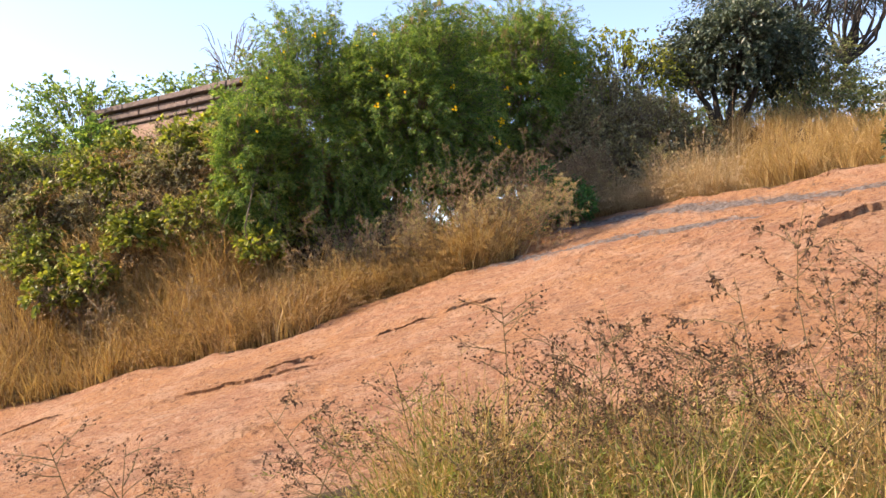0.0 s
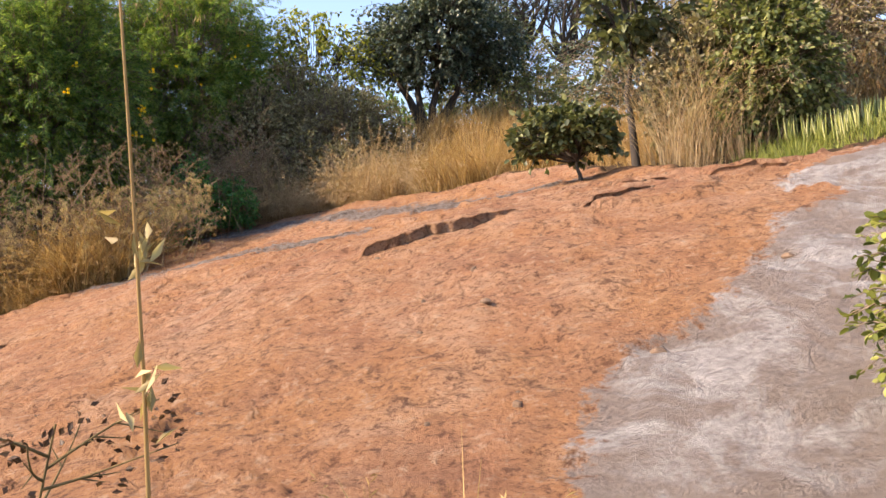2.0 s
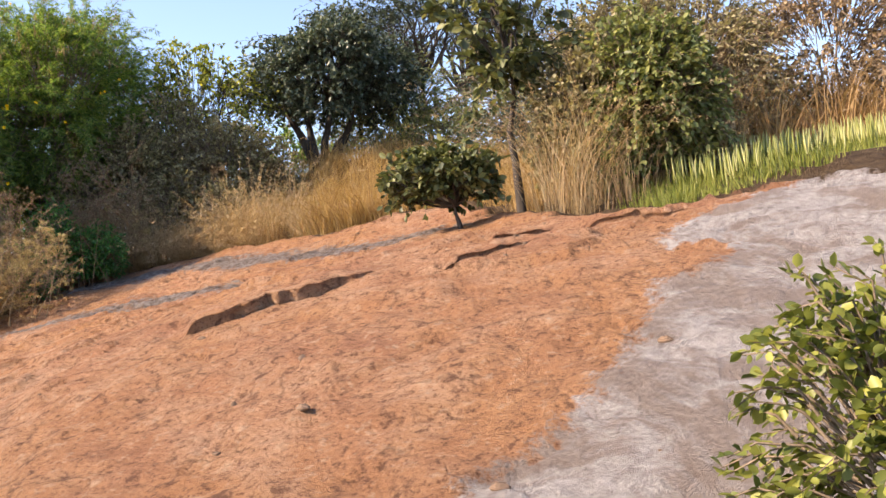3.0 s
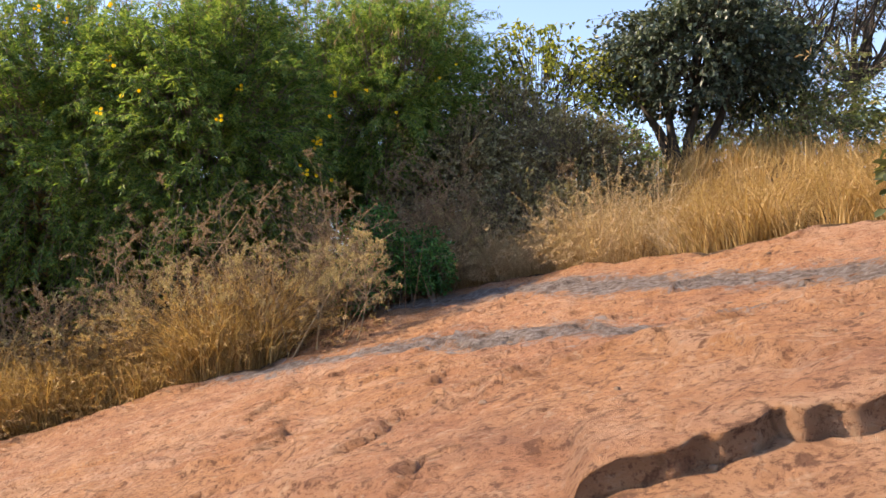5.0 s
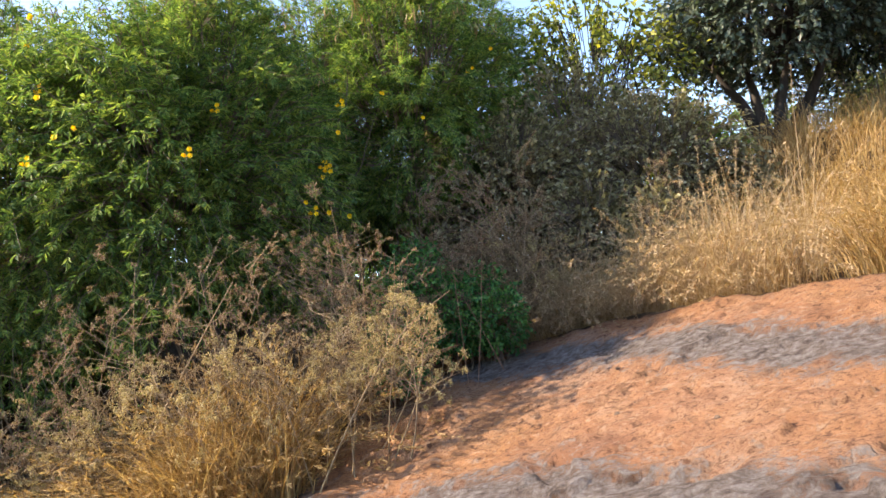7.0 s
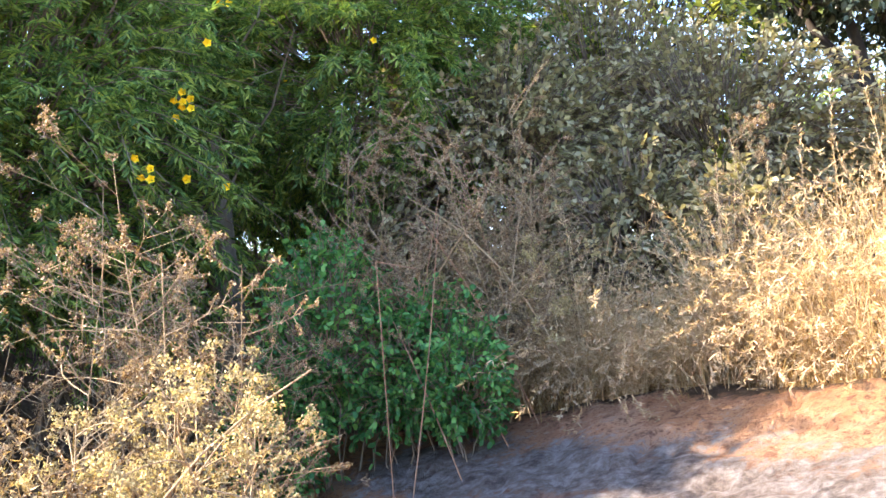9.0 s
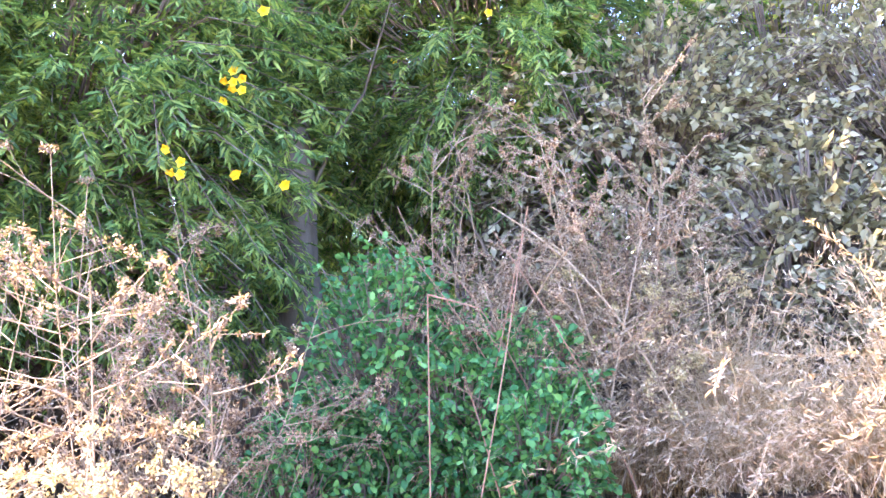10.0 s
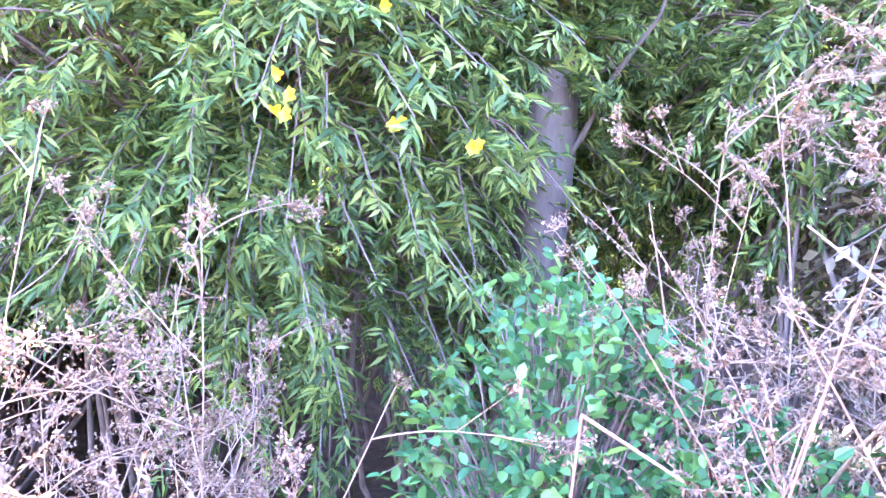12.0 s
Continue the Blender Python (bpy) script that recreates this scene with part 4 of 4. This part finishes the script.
def scatter(kinds, places, low=0.75, high=1.15, tilt=0.12):
    """The first of each kind is put at a place of its own, the others are copies."""
    for k, (x, y) in enumerate(places):
        m = planted(x, y, rng.uniform(0, 6.28), rng.uniform(low, high), rng.normal(size=2) * tilt)
        if k < len(kinds):
            kinds[k].matrix_basis = m
        else:
            ob = kinds[k % len(kinds)]
            keep = ob.scale.copy()
            ob.scale = (1, 1, 1)
            copy_thing(ob, m)
            ob.scale = keep


# weeds with dark seed heads in front of the rock
front = [weed("seed_head_weed", "thin dry weed with small dark seed heads", h, b, s, "seed", M_SEED, 4, 0.018, "weeds below the rock", stem=M_OLIVESTEM, thick=0.75, bare=0.25)
         for h, b, s in ((0.8, 14, 0.42), (0.65, 12, 0.5), (0.95, 16, 0.36), (0.55, 10, 0.55), (0.75, 12, 0.6))]
places = [(rng.uniform(0.7, 4.0), rng.uniform(3.55, 4.9)) for k in range(62)] + [(rng.uniform(-0.9, 1.2), rng.uniform(4.1, 5.0)) for k in range(7)]
places = [(x, y) for x, y in places if math.hypot(x - 3.9, y - 4.2) > 0.75 and not (x > 3.0 and y > 3.4 + (4 - x) * 1.1)]
scatter(front, places, 0.6, 0.98, 0.15)
leafy = [weed("leafy_weed", "dry weed with dark shrivelled leaf clusters", h, 9, 0.45, "leaf", M_SEED, 20, 0.024, "weeds below the rock", stem=M_OLIVESTEM, thick=0.5, bare=0.3) for h in (0.8, 0.95)]
scatter(leafy, [(1.9, 4.4), (2.3, 4.5), (1.5, 4.3), (2.1, 4.7), (0.4, 4.5), (1.2, 4.6)], 0.9, 1.2, 0.3)

# one tall stalk
stalk = thing("tall_grass_stalk", (3.08, 4.45, float(ground_z(3.08, 4.45)) - 0.05), "single tall straw-yellow grass stalk with a loose seed head", "grass stalk")
tt = np.linspace(0, 1, 8)
line = np.stack([0.02 * np.sin(3 * tt), 0.015 * np.cos(4 * tt), 1.5 * tt], 1)
v, f = tube_faces(line[None], np.linspace(0.005, 0.002, 8)[None], 5)
part("stem", mesh_of("stalk_stem", v, [f], M_STRAW), stalk)
p = np.concatenate([np.repeat(line[k][None], 14, 0) for k in (3, 4, 5, 7, 7)])
p = p + rng.normal(size=p.shape) * np.array([0.012, 0.012, 0.03])
v, f = leaf_faces(p, rng.normal(size=p.shape) + np.array([0, 0, 0.6]), rng.normal(size=p.shape), 0.045, 0.012)
tagged(part("seed_head", mesh_of("stalk_head", v, [f], M_UMBEL), stalk), kind="stuff")

# dead brown weeds at the rock's back edge
dead = [weed("dead_weed", "tall dead brown weed with shrivelled leaves", h, b, s, "leaf", M_BROWNLEAF, int(n * 3.0), 0.021, "dead weeds by the bush", thick=0.85, bare=0.15, twigs=4)
        for h, b, s, n in ((1.8, 20, 0.33, 60), (1.5, 18, 0.4, 55), (1.25, 16, 0.45, 50), (1.0, 16, 0.5, 45))]
spots = [(-3.1, 15.9), (-2.6, 16.15), (-2.1, 16.25), (-1.6, 16.3), (-1.0, 16.0), (-0.5, 15.95), (-2.3, 16.5), (-1.9, 16.7), (-1.4, 16.6), (-0.9, 16.7), (-2.8, 16.3), (0.6, 16.5), (0.3, 16.4), (0.05, 16.2), (-0.4, 16.2), (-0.8, 16.1), (-1.2, 16.2), (-1.7, 16.1), (0.75, 16.0), (0.2, 16.8), (-0.2, 16.7), (0.55, 17.0), (0.75, 17.3), (0.45, 17.4), (0.15, 17.3), (0.9, 16.8),
         (0.8, 17.65), (0.35, 17.8), (-0.1, 17.2), (1.0, 17.25), (1.65, 18.55), (1.95, 18.7), (1.75, 18.9), (2.2, 18.95), (1.5, 18.95), (2.05, 19.3), (1.6, 19.35), (1.25, 19.3), (1.9, 18.45),
         (1.2, 19.7), (2.5, 19.7), (-2.1, 16.0), (-2.6, 15.8), (-3.2, 15.2), (-3.8, 14.9), (-4.4, 15.0), (-5.0, 15.1), (-5.7, 15.3), (-6.5, 15.5), (-7.3, 15.6), (-1.9, 15.9), (-1.0, 16.3), (-0.1, 16.4), (0.35, 16.1)]
scatter(dead, spots, 0.8, 1.1, 0.16)
def copies_at(kinds, places, low=0.9, high=1.1, tilt=0.12):
    for k, (x, y) in enumerate(places):
        ob = kinds[k % len(kinds)]
        keep = ob.scale.copy()
        ob.scale = (1, 1, 1)
        copy_thing(ob, planted(x, y, rng.uniform(0, 6.28), rng.uniform(low, high), rng.normal(size=2) * tilt))
        ob.scale = keep


copies_at(dead[:2], [(2.05, 18.4), (2.25, 18.65), (1.95, 19.0), (2.3, 19.0), (1.4, 18.9), (1.6, 19.2), (1.25, 19.1)])
umbels = [weed("umbel_weed", "dry branching weed with cream umbel seed heads", h, b, 0.5, "umbel", M_UMBEL, 9, 0.055, "umbel weeds at the rock's edge", bare=0.35, twigs=2)
          for h, b in ((1.15, 11), (0.95, 10), (1.35, 12))]
scatter(umbels, [(-1.9, 16.0), (-2.4, 16.1), (-1.1, 16.3), (1.25, 16.05), (0.95, 16.0), (0.7, 15.9), (1.05, 16.35), (0.65, 16.45), (0.2, 15.9), (-0.3, 15.9), (-0.9, 15.95), (-1.4, 15.8), (1.75, 18.8),
                  (2.1, 18.6), (-0.6, 16.4), (2.0, 20.0), (1.4, 20.0)], 0.85, 1.15, 0.22)
copies_at(umbels, [(1.4, 15.95), (1.2, 16.15), (1.0, 15.9)], 0.85, 1.0)
heads = [weed("wiry_weed", "wiry dead weed with pale seed clusters", h, 14, 0.4, "umbel", M_BROWNLEAF, 8, 0.042, "dead weeds by the bush", bare=0.3, thick=0.6) for h in (1.6, 1.9, 1.3)]
scatter(heads, [(0.85, 17.45), (1.1, 17.0), (0.4, 17.6), (-2.9, 16.0), (-2.3, 15.95), (-1.75, 16.1), (-1.2, 16.05), (-0.6, 16.15), (-0.2, 16.2), (0.9, 17.1), (0.72, 17.3), (0.6, 17.1), (0.62, 17.62), (0.45, 17.25), (0.3, 17.0), (0.66, 16.45), (-0.55, 16.5), (-1.5, 16.4), (2.2, 19.2), (1.5, 18.7), (3.6, 18.9), (1.9, 19.6)], 0.85, 1.1, 0.1)


def stick(a, b, radius, label, material=M_WEEDSTEM, sag=0.06):
    a, b = np.array(a, float), np.array(b, float)
    t = np.linspace(0, 1, 7)[:, None]
    line = a + (b - a) * t + np.sin(np.pi * t) * np.array([0.02, 0, sag])
    v, f = tube_faces((line - a)[None], np.linspace(radius, radius * 0.4, 7)[None], 6)
    ob = new("stick", mesh_of("stick", v, [f], material, True))
    ob.location = a
    return tagged(ob, label, "stick")


stick((4.95, 18.45, float(ground_z(4.95, 18.45)) - 0.02), (4.25, 18.4, 4.35), 0.012, "pale fallen stick leaning in the dry grass")
stick((0.75, 15.8, float(ground_z(0.75, 15.8)) - 0.02), (1.82, 16.04, 4.05), 0.008, "dry cream stem leaning out over the rock", sag=0.25)
stick((-1.2, 16.0, float(ground_z(-1.2, 16.0)) - 0.02), (0.2, 15.9, 4.3), 0.009, "long dry stem leaning through the dead weeds", sag=0.1)
stick((1.2, 18.9, float(ground_z(1.2, 18.9)) - 0.02), (2.0, 18.3, 4.7), 0.009, "dry stem fallen across the dead weeds", sag=0.2)
stick((2.6, 18.6, float(ground_z(2.6, 18.6)) - 0.02), (1.6, 18.4, 4.9), 0.008, "dry stem fallen across the dead weeds", sag=0.2)

M_REDSTEM = bark_material("reddish_dry_stem", (0.20, 0.10, 0.055), (0.38, 0.22, 0.13), 40)
for (ax, ay), tip, sag in (((1.95, 17.85), (0.99, 18.66, 4.95), 0.10), ((2.15, 18.25), (1.12, 18.5, 4.84), 0.16), ((1.45, 18.3), (1.84, 18.2, 4.87), 0.02), ((1.7, 17.75), (1.85, 18.1, 4.74), 0.03),
                           ((1.9, 18.6), (1.3, 18.1, 4.7), 0.08), ((2.3, 18.5), (1.75, 18.0, 4.75), 0.06)):
    stick((ax, ay, float(ground_z(ax, ay)) - 0.02), tip, 0.0045, "reddish dry stem fallen across the dead weeds", M_REDSTEM, sag)

# broken orange twig
twig = thing("broken_twig", (1.62, 17.7, float(ground_z(1.62, 17.7)) - 0.02), "thin orange-brown twig with a snapped tip", "twig")
drop = 4.48 - twig.location.z
for nm, way in (("stem", ((0, 0, 0), (-0.03, 0, drop))), ("snapped_tip", ((-0.03, 0, drop), (0.18, 0, drop - 0.05)))):
    t = np.linspace(0, 1, 5)[:, None]
    v, f = tube_faces((np.array(way[0]) * (1 - t) + np.array(way[1]) * t)[None], np.linspace(0.0035, 0.0025, 5)[None], 6)
    part(nm, mesh_of("twig_" + nm, v, [f], M_REDSTEM, True), twig)

# trunk behind the bush
trunk = thing("shaded_tree", foot(-0.06, 19.45), "grey-brown trunk standing in the bush's shade", "tree")
t = np.linspace(0, 1, 12)[:, None]
line = np.array([-0.12, -0.05, 3.6]) * t + np.array([0.0, 0, -0.1]) + 0.03 * np.sin(5 * t) * np.array([1, 0.5, 0])
v, f = tube_faces(line[None], (np.linspace(0.15, 0.11, 12) * (1 + 0.10 * np.sin(np.arange(12) * 2.1)))[None], 12)
part("trunk", mesh_of("upright_trunk", v, [f], M_TRUNK, True), trunk)
for k, (bx, by, bz) in enumerate(((0.75, -0.15, 1.3), (-0.8, -0.2, 1.1), (0.35, 0.5, 1.4), (-0.4, 0.3, 0.9))):
    v, f = limbs(line[6 + k], (line[6 + k] + np.array([bx, by, bz]))[None], 0.02, 0.08, 7)
    part("branch", mesh_of("trunk_branch", v, [f], M_TRUNK, True), trunk)

# ---- old wall ----
def stone_material(name, dark, mid, light):
    m, nt, bsdf, out = nodes_of(name)
    tc = nt.nodes.new("ShaderNodeTexCoord").outputs["Object"]
    per_block = nt.nodes.new("ShaderNodeObjectInfo").outputs["Random"]
    col = ramp(nt, noise_node(nt, 3.0, 6, 0.65, tc), [(0.3, dark), (0.55, mid), (0.75, light)])
    nt.links.new(mix(nt, calc(nt, "MULTIPLY", per_block, 0.45), col, dark), bsdf.inputs["Base Color"])
    bsdf.inputs["Roughness"].default_value = 0.9
    bump(nt, noise_node(nt, 14.0, 6, 0.7, tc), 0.8, 0.05, bsdf)
    return m


M_STONE = stone_material("weathered_pink_stone", (0.27, 0.16, 0.12), (0.43, 0.28, 0.20), (0.52, 0.37, 0.28))
M_COURSE = stone_material("dark_weathered_stone", (0.10, 0.075, 0.065), (0.22, 0.155, 0.13), (0.34, 0.25, 0.21))


def block_mesh(lx, ly, lz, material):
    bm = bmesh.new()
    bmesh.ops.create_cube(bm, size=1.0, matrix=Matrix.Diagonal((lx, ly, lz, 1)))
    bmesh.ops.bevel(bm, geom=bm.edges[:], offset=0.015, segments=1, affect="EDGES")
    me = bpy.data.meshes.new("stone_block")
    bm.to_mesh(me)
    bm.free()
    me.materials.append(material)
    return me


WALL_A, WALL_B = Vector((-9.9, 21.3, 0)), Vector((-5.0, 18.85, 0))
wall = new("old_wall")
turn = math.atan2(WALL_B.y - WALL_A.y, WALL_B.x - WALL_A.x)
wall.matrix_basis = Matrix.Translation((WALL_A.x, WALL_A.y, 4.15)) @ Matrix.Rotation(turn, 4, "Z")
tagged(wall, "old wall of pinkish stone blocks under thin dark courses", "wall", kind="structure")
reach = (WALL_B - WALL_A).length
level = 0.0
for rise, size, proud in ((0.60, 1.2, 0), (0.60, 1.25, 0), (0.55, 1.3, 0), (0.55, 1.2, 0), (0.10, 0.8, 0.05), (0.09, 0.6, -0.06), (0.13, 0.9, 0.06), (0.09, 0.7, -0.04), (0.15, 1.3, 0.10)):
    lo = -rng.uniform(0, 0.5)
    while lo < reach:
        hi = lo + size * rng.uniform(0.8, 1.2)
        b = new("stone_block", block_mesh(hi - lo - 0.02, 0.5, rise - 0.02, M_COURSE if rise < 0.3 else M_STONE))
        b.parent = wall
        b.location = ((lo + hi) / 2, 0.25 - proud + rng.normal() * 0.008, level + rise / 2)
        lo = hi
    level += rise

# ---- loose stones and litter on the rock ----
M_PEBBLE = bark_material("granite_pebble", (0.16, 0.10, 0.065), (0.30, 0.20, 0.13), 25)


def pebble_mesh(seed):
    r = np.random.default_rng(seed)
    bm = bmesh.new()
    bmesh.ops.create_icosphere(bm, subdivisions=2, radius=1.0)
    s = r.uniform(0.6, 1.2, 3) * np.array([1, 1, 0.55])
    ph = r.uniform(0, 6, 3)
    for q in bm.verts:
        k = 1 + 0.16 * math.sin(3 * q.co.x + ph[0]) * math.cos(4 * q.co.y + ph[1]) + 0.1 * math.sin(5 * q.co.z + ph[2])
        q.co = Vector((q.co.x * s[0] * k, q.co.y * s[1] * k, q.co.z * s[2] * k))
    me = bpy.data.meshes.new("pebble")
    bm.to_mesh(me)
    bm.free()
    me.materials.append(M_PEBBLE)
    return me


pebbles = [pebble_mesh(k) for k in range(5)]
for k in range(110):
    x, y = rng.uniform(1.5, 6.3), rng.uniform(6.0, 17.5)
    if abs(x - 3.2) < 0.3 and y < 10:
        x += 0.7
    if outside(np.array([x]), np.array([y]), ROCK_RING)[0] > -0.2:
        continue
    s = rng.uniform(0.008, 0.028)
    ob = new("pebble", pebbles[k % 5])
    ob.matrix_basis = Matrix.LocRotScale((x, y, float(ground_z(x, y)) + 0.1 * s), Euler((0, 0, rng.uniform(0, 6.3))), (s, s, s))
    tagged(ob, "small loose stone on the bare granite", "stone", "loose stones")
# bare small tree on the ridge
bush("bare_tree", foot(-6.3, 20.6), (0, 0, 2.4), (1.1, 1.0, 1.3), 90, 2, 0.05, "simple", M_BROWNLEAF, "small leafless tree with fine grey twigs", "tree", M_TRUNK, 8, 0.04, low=-0.3, lump=0.4)
